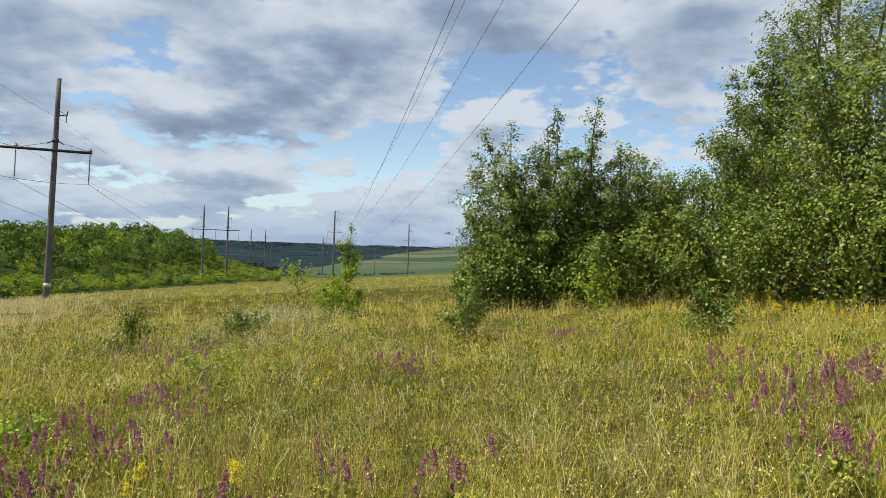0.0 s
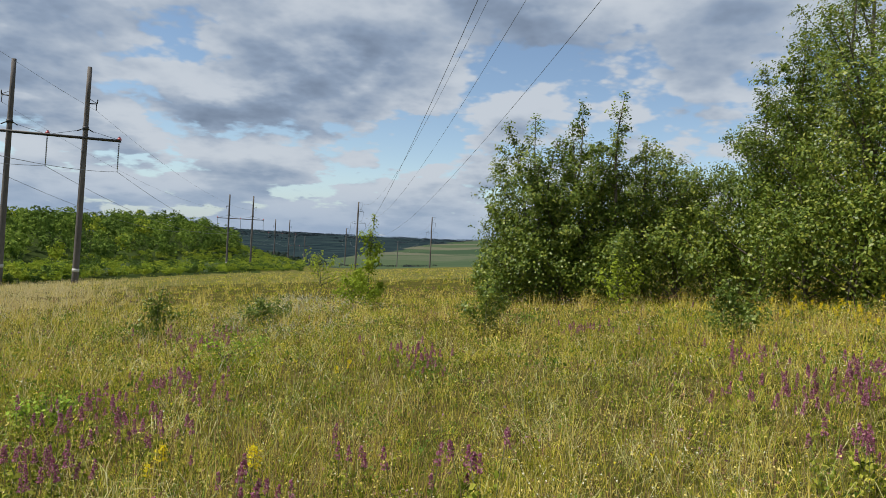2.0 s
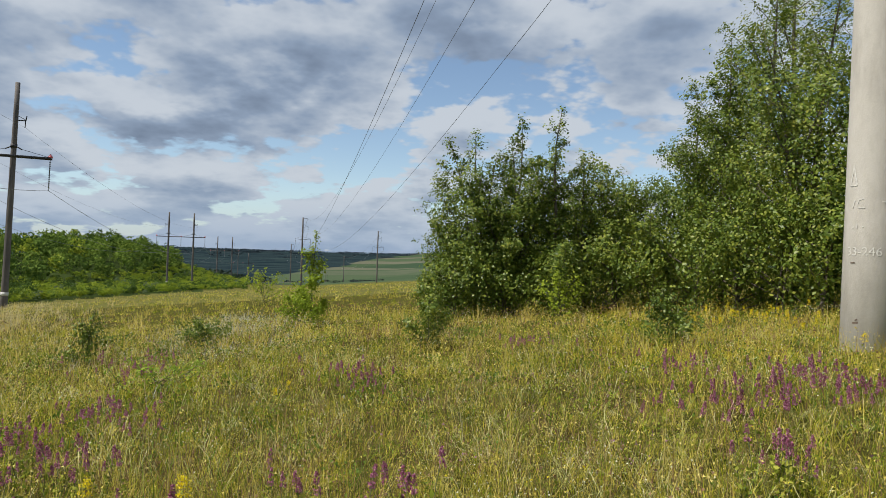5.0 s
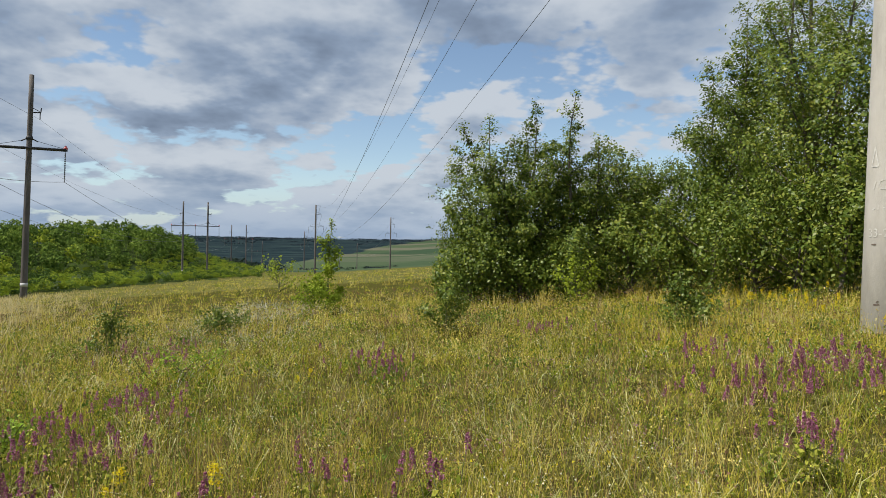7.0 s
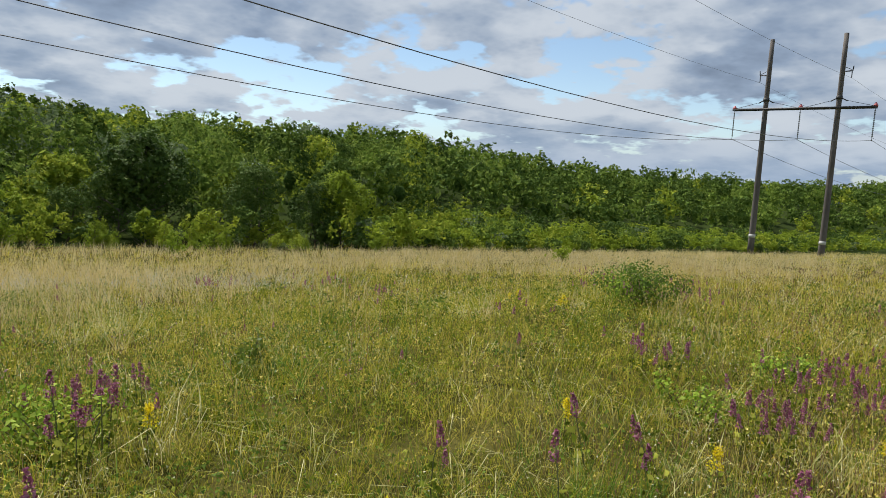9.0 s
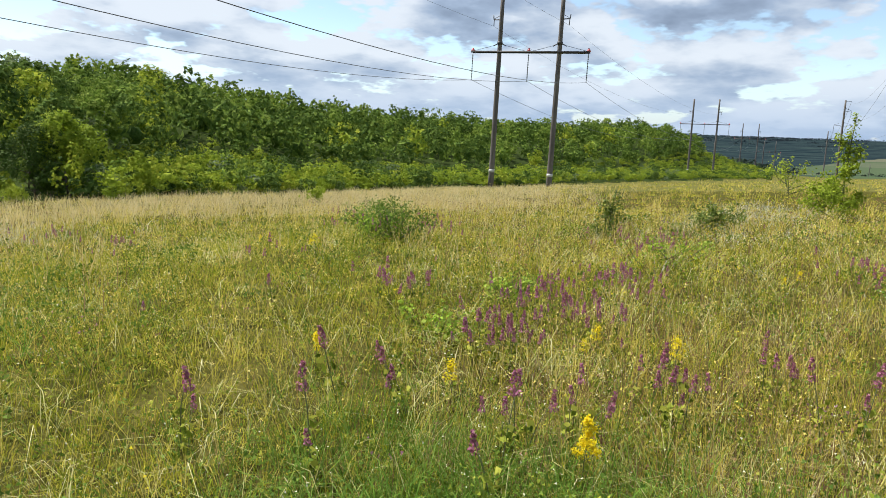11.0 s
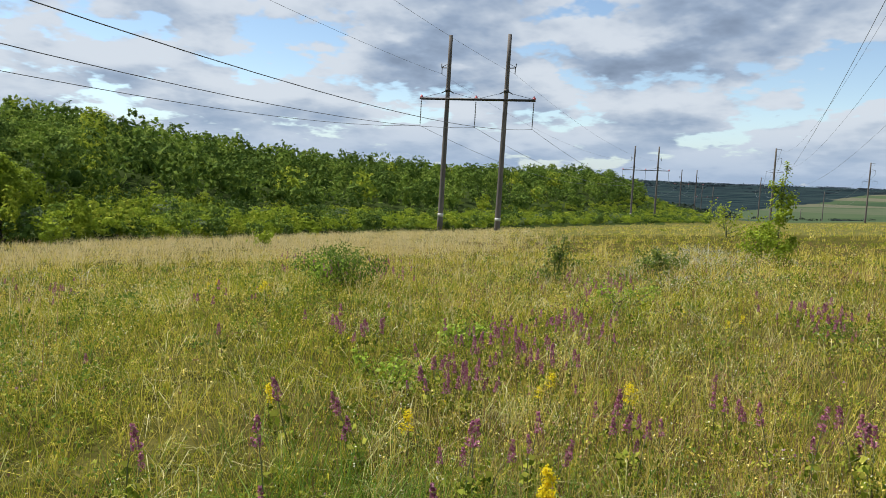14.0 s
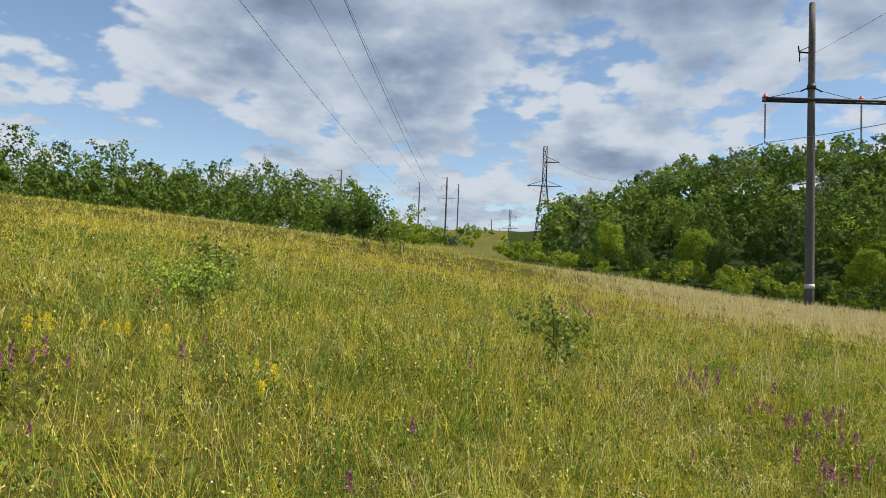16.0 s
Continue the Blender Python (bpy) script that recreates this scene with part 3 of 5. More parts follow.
meadow("meadow_grass", 1, 120000, 0.2, 9.5, 1.15, (0.08, 0.24), (0.0018, 0.004), (0.3, 1.3), GRASS_GREEN, "olive green summer meadow grass with thin bent blades", grow=0.12, **ALL)
meadow("upright_grass", 10, 190000, 0.5, 12, 1.2, (0.14, 0.34), (0.0014, 0.003), (0.0, 0.9), GRASS_GREEN, "thin upright olive grass stems with seed heads", lambda x, y: (0.25 + 0.75 * patchy(x, y, 0.6, 2)) * (1 - 0.45 * drier(x, y)), grow=0.13, plain=True, tuft=5, **ALL)
meadow("undergrowth", 16, 135000, 0.12, 9, 1.2, (0.04, 0.13), (0.002, 0.005), (0.3, 1.4), GRASS_GREEN, "short dense growth between the taller grass", grow=0.12, plain=True, tuft=7, **ALL)
meadow("arching_grass", 17, 60000, 0.8, 12, 1.2, (0.2, 0.42), (0.002, 0.004), (0.8, 1.6), GRASS_ARCH, "pale green arching grass blades", lambda x, y: 0.15 + 0.85 * patchy(x, y, 0.8, 29) ** 2, grow=0.1, **ALL)
meadow("hollow_grass", 21, 16000, 1.3, 3.6, 1.0, (0.18, 0.40), (0.003, 0.007), (0.5, 1.5), GRASS_LUSH, "rich green arching grass in a damp hollow", lambda x, y: 0.75 * hump(x, y, -1.45, 1.85, 0.5, 0.32, 38) + 0.25 * hump(x, y, -0.6, 2.3, 0.5, 0.3), b0=5, b1=75, tuft=9)
meadow("middle_grass", 5, 190000, 8.5, 24, 1.5, (0.10, 0.26), (0.005, 0.010), (0.4, 1.5), GRASS_GREEN, "olive green meadow grass around the standing place", lambda x, y: 1 - 0.6 * pinkish(x, y), grow=0.05, plain=True, **ALL)
meadow("dry_grass", 2, 90000, 2.6, 18, 1.25, (0.2, 0.44), (0.0014, 0.0032), (0.05, 0.7), GRASS_DRY, "thin straw-coloured dry grass stalks in the meadow", lambda x, y: np.clip(0.10 + 0.8 * patchy(x, y, 1.7, 1) ** 1.5 + 0.12 * drier(x, y) + 0.1 * yellower(x, y), 0, 1), grow=0.13, plain=True, tuft=6, **ALL)
meadow("straw_grass", 15, 60000, 2.4, 22, 1.25, (0.12, 0.34), (0.0016, 0.0034), (0.1, 0.9), GRASS_PINK, "faded straw-grey grass on the dry side of the meadow", lambda x, y: drier(x, y) * (0.25 + 0.75 * patchy(x, y, 1.4, 27)), grow=0.12, plain=True, tuft=6, **ALL)
meadow("brown_stalks", 9, 130000, 1.2, 16, 1.2, (0.16, 0.36), (0.0016, 0.0032), (0.02, 0.4), BROWN, "thin brown withered stalks standing in the grass", lambda x, y: (0.12 + 0.88 * drier(x, y)) * (0.2 + 0.8 * patchy(x, y, 1.2, 21)) + 0.6 * hump(x, y, -1.5, 4.2, 1.0, 1.2), grow=0.12, plain=True, tuft=4, **ALL)
meadow("lush_grass", 6, 400000, 0.8, 15, 1.1, (0.2, 0.44), (0.003, 0.007), (0.2, 1.1), GRASS_LUSH, "fresh green clumps of taller meadow grass", lambda x, y: 0.10 * patchy(x, y, 1.1, 5) ** 2 + 0.35 * yellower(x, y) * patchy(x, y, 1.3, 12) + 0.2 * by_bearing(x, y, 84, 135, 10) * patchy(x, y, 0.8, 14) + 0.5 * lush_spot(x, y) + 0.5 * lush_side(x, y) * patchy(x, y, 0.7, 6) ** 1.4, grow=0.08, plain=True, **ALL)
meadow("fresh_tall_grass", 13, 170000, 3.6, 14, 1.1, (0.28, 0.52), (0.003, 0.006), (0.2, 0.9), GRASS_FRESH, "tall fresh blue-green grass in the hollow", lambda x, y: 0.6 * lush_side(x, y) * patchy(x, y, 0.7, 6) ** 2, grow=0.06, b0=115, b1=185, plain=True)
meadow("spiked_grass", 19, 1500, 4.5, 13, 1.0, (0.55, 0.9), (0.005, 0.009), (0.05, 0.35), BROWN, "tall grass stalks with dark brown spikes", lambda x, y: 0.2 * by_bearing(x, y, 60, 128, 10) + lush_side(x, y), b0=60, b1=185, plain=True, tuft=1)
meadow("plume_grass", 14, 7000, 12.4, 13.6, 1.0, (0.2, 0.42), (0.003, 0.006), (0.1, 0.5), GRASS_PINK, "tall pale grass plumes in front of the bicycle", lambda x, y: by_bearing(x, y, 100, 110, 1.5), b0=97, b1=113, plain=True, tuft=6)
meadow("golden_grass", 18, 230000, 1.2, 26, 1.25, (0.14, 0.36), (0.002, 0.004), (0.1, 0.9), GRASS_GOLD, "golden yellow grass on the rising side of the meadow", lambda x, y: (0.45 * yellower(x, y) + 0.5 * by_bearing(x, y, 312, 346, 6) * step(np.hypot(x, y), 7.5, 10)) * (0.2 + 0.8 * patchy(x, y, 1.6, 31)), grow=0.1, b0=150, b1=360, plain=True, tuft=6)
meadow("tall_pale_grass", 12, 60000, 9, 19, 1.2, (0.36, 0.62), (0.002, 0.004), (0.1, 0.7), GRASS_PINK, "tall pale flowering grass round the bicycle", lambda x, y: 0.7 * by_bearing(x, y, 84, 128, 7) * patchy(x, y, 1.1, 4) * (1 - 0.93 * by_bearing(x, y, 101.5, 108, 0.8) * step(np.hypot(x, y), 9.5, 11)), grow=0.07, b0=75, b1=140, plain=True, tuft=6)
meadow("feather_grass", 7, 45000, 10, 20, 1.0, (0.3, 0.55), (0.002, 0.004), (0.4, 1.2), GRASS_FEATHER, "silvery feather grass along the low bank", lambda x, y: np.exp(-((np.hypot(x, y) - 14.8) / 1.6) ** 2) * patchy(x, y, 1.0, 7) ** 1.3 * by_bearing(x, y, 66, 98), grow=0.06, b0=35, b1=125)
meadow("silver_grass", 20, 40000, 7.5, 26, 1.1, (0.2, 0.42), (0.002, 0.004), (0.3, 1.1), GRASS_FEATHER, "silvery grey grass in a loose sweep across the meadow", lambda x, y: 0.6 * hump(x, y, -4.4, 18.5, 1.0, 5.0, 10) * patchy(x, y, 0.9, 43), grow=0.09, b0=2, b1=28, plain=True, tuft=6)
meadow("distant_grass", 3, 150000, 20, 240, 1.75, (0.12, 0.30), (0.010, 0.018), (0.4, 1.6), GRASS_GREEN, "olive meadow grass spreading over the slope", lambda x, y: pasture(x, y) * (1 - 0.7 * pinkish(x, y)), grow=0.05, plain=True, **ALL)
meadow("distant_dry_grass", 4, 130000, 13, 200, 1.7, (0.25, 0.42), (0.006, 0.011), (0.05, 0.6), GRASS_DRY, "straw-coloured grass on the far meadow", lambda x, y: pasture(x, y) * (0.15 + 0.6 * patchy(x, y, 6, 3)), grow=0.045, plain=True, **ALL)
meadow("pink_grass", 8, 560000, 7.5, 100, 1.55, (0.26, 0.52), (0.004, 0.008), (0.1, 0.7), GRASS_PINK, "pale pinkish flowering grass on the lower meadow", lambda x, y: pasture(x, y) * (0.06 + 0.94 * pinkish(x, y)) * by_bearing(x, y, 26, 190, 8) * (0.35 + 0.65 * patchy(x, y, 3, 9)), grow=0.05, b0=15, b1=205, plain=True)


def specks(name, seed, n, r0, r1, power, z0, z1, size, mat, label, keep=None, grow=0.1, flat=0.3, category="wildflowers", bunch=12, spread=0.035):
    """Small leaves or petals in bunches over the ground."""
    rng = np.random.default_rng(seed)
    m = n // bunch
    x, y, r = scatter(rng, m, r0, r1, power, -180, 180)
    if keep is not None:
        ok = rng.random(m) < keep(x, y)
        x, y, r = x[ok], y[ok], r[ok]
    top = rng.uniform(0.35, 1.0, len(x)) * (z1 - z0)
    x, y, r, top = (np.repeat(v, bunch) for v in (x, y, r, top))
    s = spread * (1 + 0.1 * r)
    x, y = x + rng.normal(size=len(x)) * s, y + rng.normal(size=len(x)) * s
    c = np.stack([x, y, ground(x, y) + z0 + rng.random(len(x)) ** 0.6 * top], 1)
    v, q = leaves(rng, c, size * (1 + grow * r), flat, plain=True)
    return tagged(part(name, mesh_np(name, v, q), mat), label, category, kind="stuff")


def leaves(rng, centres, size, up=0.35, spread=0.35, out=None, plain=False):
    """Small folded leaf blades round the given centres, lying along the crown's surface where out is given."""
    n = len(centres)
    nrm = rng.normal(size=(n, 3))
    if out is not None:
        nrm = nrm * 0.42 + out
    nrm[:, 2] += up * (2 if out is None else 0.6)
    nrm /= np.linalg.norm(nrm, axis=1)[:, None] + 1e-9
    ref = rng.normal(size=(n, 3))
    a = np.cross(nrm, ref)
    a /= np.linalg.norm(a, axis=1)[:, None] + 1e-9
    b = np.cross(nrm, a)
    s = (size * rng.uniform(1 - spread, 1 + spread, n))[:, None]
    if plain:
        v = np.stack([centres - a * s * 0.5 - b * s * 0.32, centres + a * s * 0.5 - b * s * 0.32, centres + b * s * 0.62], 1).reshape(-1, 3)
        return v, np.arange(3 * n).reshape(-1, 3)
    fold = nrm * s * 0.12
    v = np.stack([centres - a * s * 0.5, centres + b * s * 0.34 + fold, centres + a * s * 0.55, centres - b * s * 0.34 + fold], 1).reshape(-1, 3)
    return v, np.arange(n)[:, None] * 4 + np.array([0, 1, 2, 3])


specks("meadow_herbs", 31, 230000, 0.4, 16, 1.3, 0.0, 0.24, 0.0125, FORB, "low green herbs and clover between the grass", lambda x, y: 0.15 + 0.85 * patchy(x, y, 0.9, 11), 0.13, 0.3, "herbs", 24, 0.05)
# extra herbs at bearings 42-136: greener ground, and dark colour imitating backlit shade
specks("dark_herbs", 34, 170000, 0.6, 18, 1.3, 0.0, 0.28, 0.014, HERB_GREEN, "darker green leafy herbs scattered in the meadow, thickened to darken its backlit side", lambda x, y: np.clip(patchy(x, y, 1.4, 17) ** 2 + 0.75 * by_bearing(x, y, 42, 136, 10) * patchy(x, y, 0.5, 41) * (1 - step(np.hypot(x, y), 8, 11)), 0, 1), 0.12, 0.3, "herbs", 30, 0.06)
specks("pale_wildflowers", 32, 60000, 2.0, 20, 1.2, 0.14, 0.34, 0.0075, PALE, "tiny cream-white flowers dotted over the meadow", lambda x, y: np.clip(patchy(x, y, 0.7, 13) ** 2 * (0.6 + 0.9 * drier(x, y)), 0, 1), 0.10, 0.8, "wildflowers", 6, 0.05)
specks("yellow_wildflowers", 33, 10000, 2.2, 40, 1.2, 0.16, 0.36, 0.011, YELLOW, "tiny yellow flowers dotted over the meadow", lambda x, y: patchy(x, y, 1.9, 15) ** 3 + 0.25 * by_bearing(x, y, 205, 330, 20), 0.08, 0.8, "wildflowers", 6, 0.06)
specks("mauve_wildflowers", 35, 16000, 0.8, 30, 1.2, 0.14, 0.32, 0.013, MAUVE, "small faded mauve flower heads dotted over the meadow", lambda x, y: patchy(x, y, 2.3, 19) ** 3, 0.08, 0.3, "wildflowers", 8, 0.05)


specks("seed_heads", 36, 120000, 3.2, 24, 1.3, 0.16, 0.36, 0.009, GRASS_DRY, "small straw-coloured seed heads over the grass", lambda x, y: 0.25 + 0.75 * patchy(x, y, 1.5, 23), 0.10, 0.2, "grass", 5, 0.06)
specks("rust_seed_heads", 37, 60000, 2.6, 30, 1.3, 0.14, 0.34, 0.012, BROWN, "small rust-brown seed heads over the grass", lambda x, y: (0.2 + 0.8 * np.maximum(drier(x, y), 0.2 * yellower(x, y))) * patchy(x, y, 1.9, 25), 0.10, 0.2, "grass", 6, 0.06)


# ---- trees and bushes ----
def grow(seed, height, reach, low=0.12, limbs=26, count=2500, leaf=0.1, rise=0.9, stems=1, lump=0.16, top=0.75, stem_r=0.012, split=False, plain=False, dome=0):
    """Stems, limbs and crown of a tree: tapered stems, limbs that rise outwards and leaves in clumps along them."""
    rng = np.random.default_rng(seed)
    wood, branch, clumps, weight = [], [], [], []
    for s in range(stems):
        lean = rng.normal(size=2) * (0.05 if stems == 1 else 0.13)
        h = height * (1.0 if s == 0 else rng.uniform(0.65, 0.95))
        t = np.linspace(0, 1, 7)
        wob = np.cumsum(rng.normal(size=(7, 2)) * 0.012 * h, axis=0)
        path = np.stack([lean[0] * h * t + wob[:, 0], lean[1] * h * t + wob[:, 1], h * t - 0.1], 1)
        path[0, :2] = rng.normal(size=2) * (0.0 if stems == 1 else 0.15)
        wood.append(tube(path, np.maximum(stem_r * h * (1 - t) ** 0.8, 0.008), 6))
        n = max(4, limbs // stems)
        for i in range(n):
            u = (i + rng.random()) / n
            z = low + (0.95 - low) * u
            start = np.array([np.interp(z, t, path[:, c]) for c in range(3)])
            prof = math.sin(math.pi * min(1.0, 0.25 + 0.75 * u) ** top) ** 0.8 + 0.05
            length = reach * prof * rng.uniform(0.7, 1.15)
            b = i * 2.4 + rng.uniform(-0.6, 0.6)
            w = np.array([math.cos(b), math.sin(b), 0])
            q = np.linspace(0, 1, 5)[:, None]
            lift = min(length * rise * rng.uniform(0.4, 0.9), max(0.1 * reach, h * 1.0 - start[2]))
            line = start + w * length * q + np.array([0, 0, 1]) * lift * (0.45 * q + 0.55 * q ** 1.6)
            line += rng.normal(size=line.shape) * 0.03 * length * q
            branch.append(tube(line[::2], np.linspace(max(0.006, 0.022 * length), 0.004, 3), 3, False))
            for c in np.linspace(0.3, 1.0, 4):
                clumps.append([np.interp(c, q[:, 0], line[:, d]) for d in range(3)])
                weight.append((0.4 + c) * length ** 1.2)
        for c in np.linspace(0.6, 1.0, 12):
            clumps.append([np.interp(c, t, path[:, d]) for d in range(3)])
            weight.append(0.22 * reach ** 1.2)
    clumps, weight = np.array(clumps), np.array(weight)
    pick = rng.choice(len(clumps), count, p=weight / weight.sum())
    spread = lump * reach * (0.5 + 0.8 * rng.random(len(clumps))) * np.clip(1.25 - clumps[:, 2] / height, 0.25, 1.0)
    sprays = rng.normal(size=(len(clumps), 16, 3)) * spread[:, None, None] * (1, 1, 0.9)
    places = clumps[pick] + sprays[pick, rng.integers(0, 16, count)] + rng.normal(size=(count, 3)) * np.clip(0.4 * spread[pick][:, None], 0.04, 0.12)
    places[:, 2] = np.maximum(places[:, 2], 0.03)
    out = places - clumps[pick] + (places - np.array([0, 0, 0.4 * height])) * 0.25
    out /= np.linalg.norm(out, axis=1)[:, None] + 1e-9
    if dome:
        places, out, heart, heart_size = domes(rng, height, reach, low, dome, count)
    v, q = leaves(rng, places, leaf, out=out * 0.9, plain=plain)
    if dome:
        hv, ht, _ = hearts(rng, heart, heart_size, leaf * 2.2, 480)
        crown = mesh_np("crown", np.concatenate([v, hv]), q, ht + len(v))
    else:
        crown = mesh_np("crown", v, q)
    return wood, branch, crown, split


def lumpy(rng, n, lumps, per, tuft=3, loose=0.035):
    """Leaf places over n crowns in a unit ball, each heaped up of rounded boughs set with sprays; the way they face, and which of them lie outside."""
    bough = rng.normal(size=(n, lumps, 3))
    bough /= np.linalg.norm(bough, axis=2)[:, :, None]
    bough[:, :, 2] = np.where(bough[:, :, 2] < -0.45, -bough[:, :, 2], bough[:, :, 2])
    bough *= rng.uniform(0.46, 0.78, (n, lumps, 1))
    rad = rng.uniform(0.22, 0.42, (n, lumps))
    sprays = max(1, per // tuft)
    which = rng.integers(0, lumps, (n, sprays))
    mid = np.take_along_axis(bough, which[:, :, None], 1)
    d = rng.normal(size=(n, sprays, 3)) + mid * 1.1 + np.array([0, 0, 0.25])
    d /= np.linalg.norm(d, axis=2)[:, :, None]
    c = mid + d * (np.take_along_axis(rad, which, 1) * rng.uniform(0.55, 1.15, (n, sprays)) ** 0.8)[:, :, None]
    seen = np.ones((n, sprays), bool)
    for k in range(lumps):
        seen &= np.linalg.norm(c - bough[:, k:k + 1], axis=2) > 0.58 * rad[:, k:k + 1]
    c, d, seen = (np.repeat(v, tuft, axis=1) for v in (c, d, seen))
    return c + rng.normal(size=c.shape) * loose * (1, 1, 0.6), d, seen


def domes(rng, height, reach, low, lumps, count):
    """Leaf places of one crown, the way they face, and the dense heart inside it."""
    half = 0.5 * (1 - low) * height
    mid_z = low * height + half
    c, d, seen = lumpy(rng, 1, lumps, int(count * 1.6))
    size = np.array([reach, reach, half])
    p = c[seen] * size + np.array([0, 0, mid_z])
    keep = np.flatnonzero(p[:, 2] > 0.05)[:count]
    return p[keep], d[seen][keep], np.array([[0, 0, mid_z]]), np.array([size])


def tree_thing(name, grown, leaf_mat, label, category, group="", m=None, wood_mat=None):
    wood, branch, crown, split = grown
    thing = new(name)
    for w in wood:
        part("trunk", smooth(single("trunk", wood_mat or BARK, w)), None, thing)
    if split:
        for w in branch:
            part("branch", single("branch", wood_mat or BARK, w), None, thing)
    else:
        tagged(part("limb", single("limb", wood_mat or BARK, *branch), None, thing), kind="stuff")
    part("crown", crown.copy(), leaf_mat, thing)
    tagged(thing, label, category, group)
    thing.matrix_world = m if m is not None else Matrix()
    return thing


# the stand of young birches and aspens beside the concrete pole: bearing, distance, height, reach, stems
STAND = ((-4.2, 20.3, 3.4, 0.85, 2), (-5.6, 19.6, 4.4, 1.2, 2), (-7.4, 19.0, 5.0, 1.1, 2), (-7.5, 19.3, 5.8, 1.0, 3), (-9.8, 19.6, 4.9, 1.2, 2), (-11.4, 19.6, 5.6, 0.95, 2), (-14.4, 20.0, 4.4, 1.2, 2),
         (-16.8, 21.0, 4.5, 1.3, 2), (-19.0, 21.0, 4.6, 1.4, 2), (-21.6, 20.8, 6.2, 1.3, 2), (-24.4, 20.0, 7.3, 1.3, 1), (-27.2, 19.5, 8.6, 1.6, 1),
         (-29.6, 18.5, 7.6, 1.7, 2), (-31.5, 17.5, 6.4, 1.7, 2), (-35.0, 17.0, 6.2, 1.8, 2), (-39.0, 17.5, 6.0, 1.9, 2), (-43.5, 17.0, 5.4, 2.0, 2),
         (-29.5, 25.0, 12.5, 2.2, 1), (-37.0, 25.0, 12.0, 2.4, 1), (-44.0, 24.0, 10.0, 2.8, 1), (-49.0, 20.0, 8.0, 2.4, 1), (-25.6, 26.0, 7.6, 1.8, 1), (-15.0, 23.0, 3.6, 1.8, 2))
for i, (b, d, h, rch, st) in enumerate(STAND):
    tree_thing("young_birch", grow(100 + i, h, rch, 0.03 if h < 9 else 0.3, 30, int((4600 + 1250 * h) * (1 if h < 9 else 0.5)), 0.072, 1.5, st, 0.22, 0.85, split=True, plain=b < -34), BIRCH_LEAF,
               "young broadleaved tree in full green leaf, branched to the ground" if h < 9 else "tall birch with a loose hanging green crown",
               "tree", "trees in the stand", pose(*at(b, d), 0, 0, 40 * i))

UNDER = ((-4.0, 18.6, 1.6, 0.9), (-8.0, 18.2, 1.9, 1.0), (-12.5, 18.2, 1.9, 1.0), (-16.5, 19.0, 2.4, 1.2), (-19.5, 18.6, 2.6, 1.2), (-22.5, 18.0, 2.9, 1.3), (-25.5, 17.2, 3.0, 1.3),
         (-28.5, 16.4, 3.0, 1.3), (-31.5, 15.8, 2.8, 1.2), (-35.0, 15.6, 2.9, 1.2), (-38.5, 15.6, 2.8, 1.2), (-42.0, 15.6, 2.8, 1.2), (-3.2, 19.4, 1.6, 0.8))
for i, (b, d, h, rch) in enumerate(UNDER):
    tree_thing("shrub", grow(160 + i, h, rch, 0.02, 20, int(2300 * h ** 0.8), 0.076, 1.1, 3, 0.24, 0.8, split=True), BIRCH_LEAF,
               "leafy green shrub at the foot of the trees", "shrub", "shrubs under the stand", pose(*at(b, d), 0, 0, 55 * i))

# saplings and low shrubs in the meadow: bearing, distance, height, reach, leaves
SAPLINGS = ((7.8, 19.3, 2.6, 0.42, 1500), (-1.8, 11.3, 1.15, 0.38, 1100), (-21.3, 10.7, 0.9, 0.38, 1000), (23.8, 12.0, 0.95, 0.26, 420), (16.1, 14.2, 0.62, 0.5, 700), (8.6, 18.6, 1.0, 0.6, 900),
            (73.6, 5.6, 0.45, 0.17, 180), (195.3, 7.9, 0.85, 0.34, 330), (219.9, 9.8, 0.75, 0.36, 300), (-12.6, 16.6, 1.2, 0.6, 520), (11.5, 40.0, 2.0, 1.3, 420),
            (205.3, 34.0, 2.6, 1.0, 700), (221.0, 8.6, 0.42, 0.35, 200), (48.0, 31.0, 0.9, 0.6, 260), (99.0, 30.0, 1.2, 0.5, 260), (93.0, 27.0, 0.9, 0.4, 220), (79.0, 30.0, 1.1, 0.5, 260))
for i, (b, d, h, rch, n) in enumerate(SAPLINGS):
    tree_thing("sapling", grow(200 + i, h, rch, 0.1, 12, int(n * (1.9 if d < 16 else 1.2)), 0.048 if d < 16 else 0.07 if d < 25 else 0.12, 1.0, 2, 0.22, split=True), BUSH_LEAF if d > 15 else BIRCH_LEAF,
               "small leafy sapling standing in the meadow grass", "sapling", "saplings in the meadow", pose(*at(b, d), 0, 0, 70 * i), TWIG)

# the scrub and wood on the far side of the meadow
BUSH_KINDS = [grow(300 + i, h, r, 0.03, 14, n, sz, 1.3, st, 0.2, tp, plain=True, dome=dm) for i, (h, r, n, sz, st, tp, dm) in enumerate(((3.2, 1.5, 2600, 0.13, 2, 0.8, 22), (2.4, 1.4, 2200, 0.13, 2, 0.8, 18), (4.2, 1.15, 1900, 0.13, 2, 0.45, 0), (1.6, 0.9, 1000, 0.12, 2, 0.5, 0)))]
TREE_KINDS = [grow(320 + i, h, r, lo, 24, n, 0.2, 0.75, 2, 0.17, 0.7, plain=True, dome=dm) for i, (h, r, lo, n, dm) in enumerate(((9.0, 3.3, 0.02, 6000, 30), (7.0, 2.8, 0.0, 5000, 24), (10.5, 3.2, 0.03, 6400, 34)))]
rng = np.random.default_rng(5)
made = {}


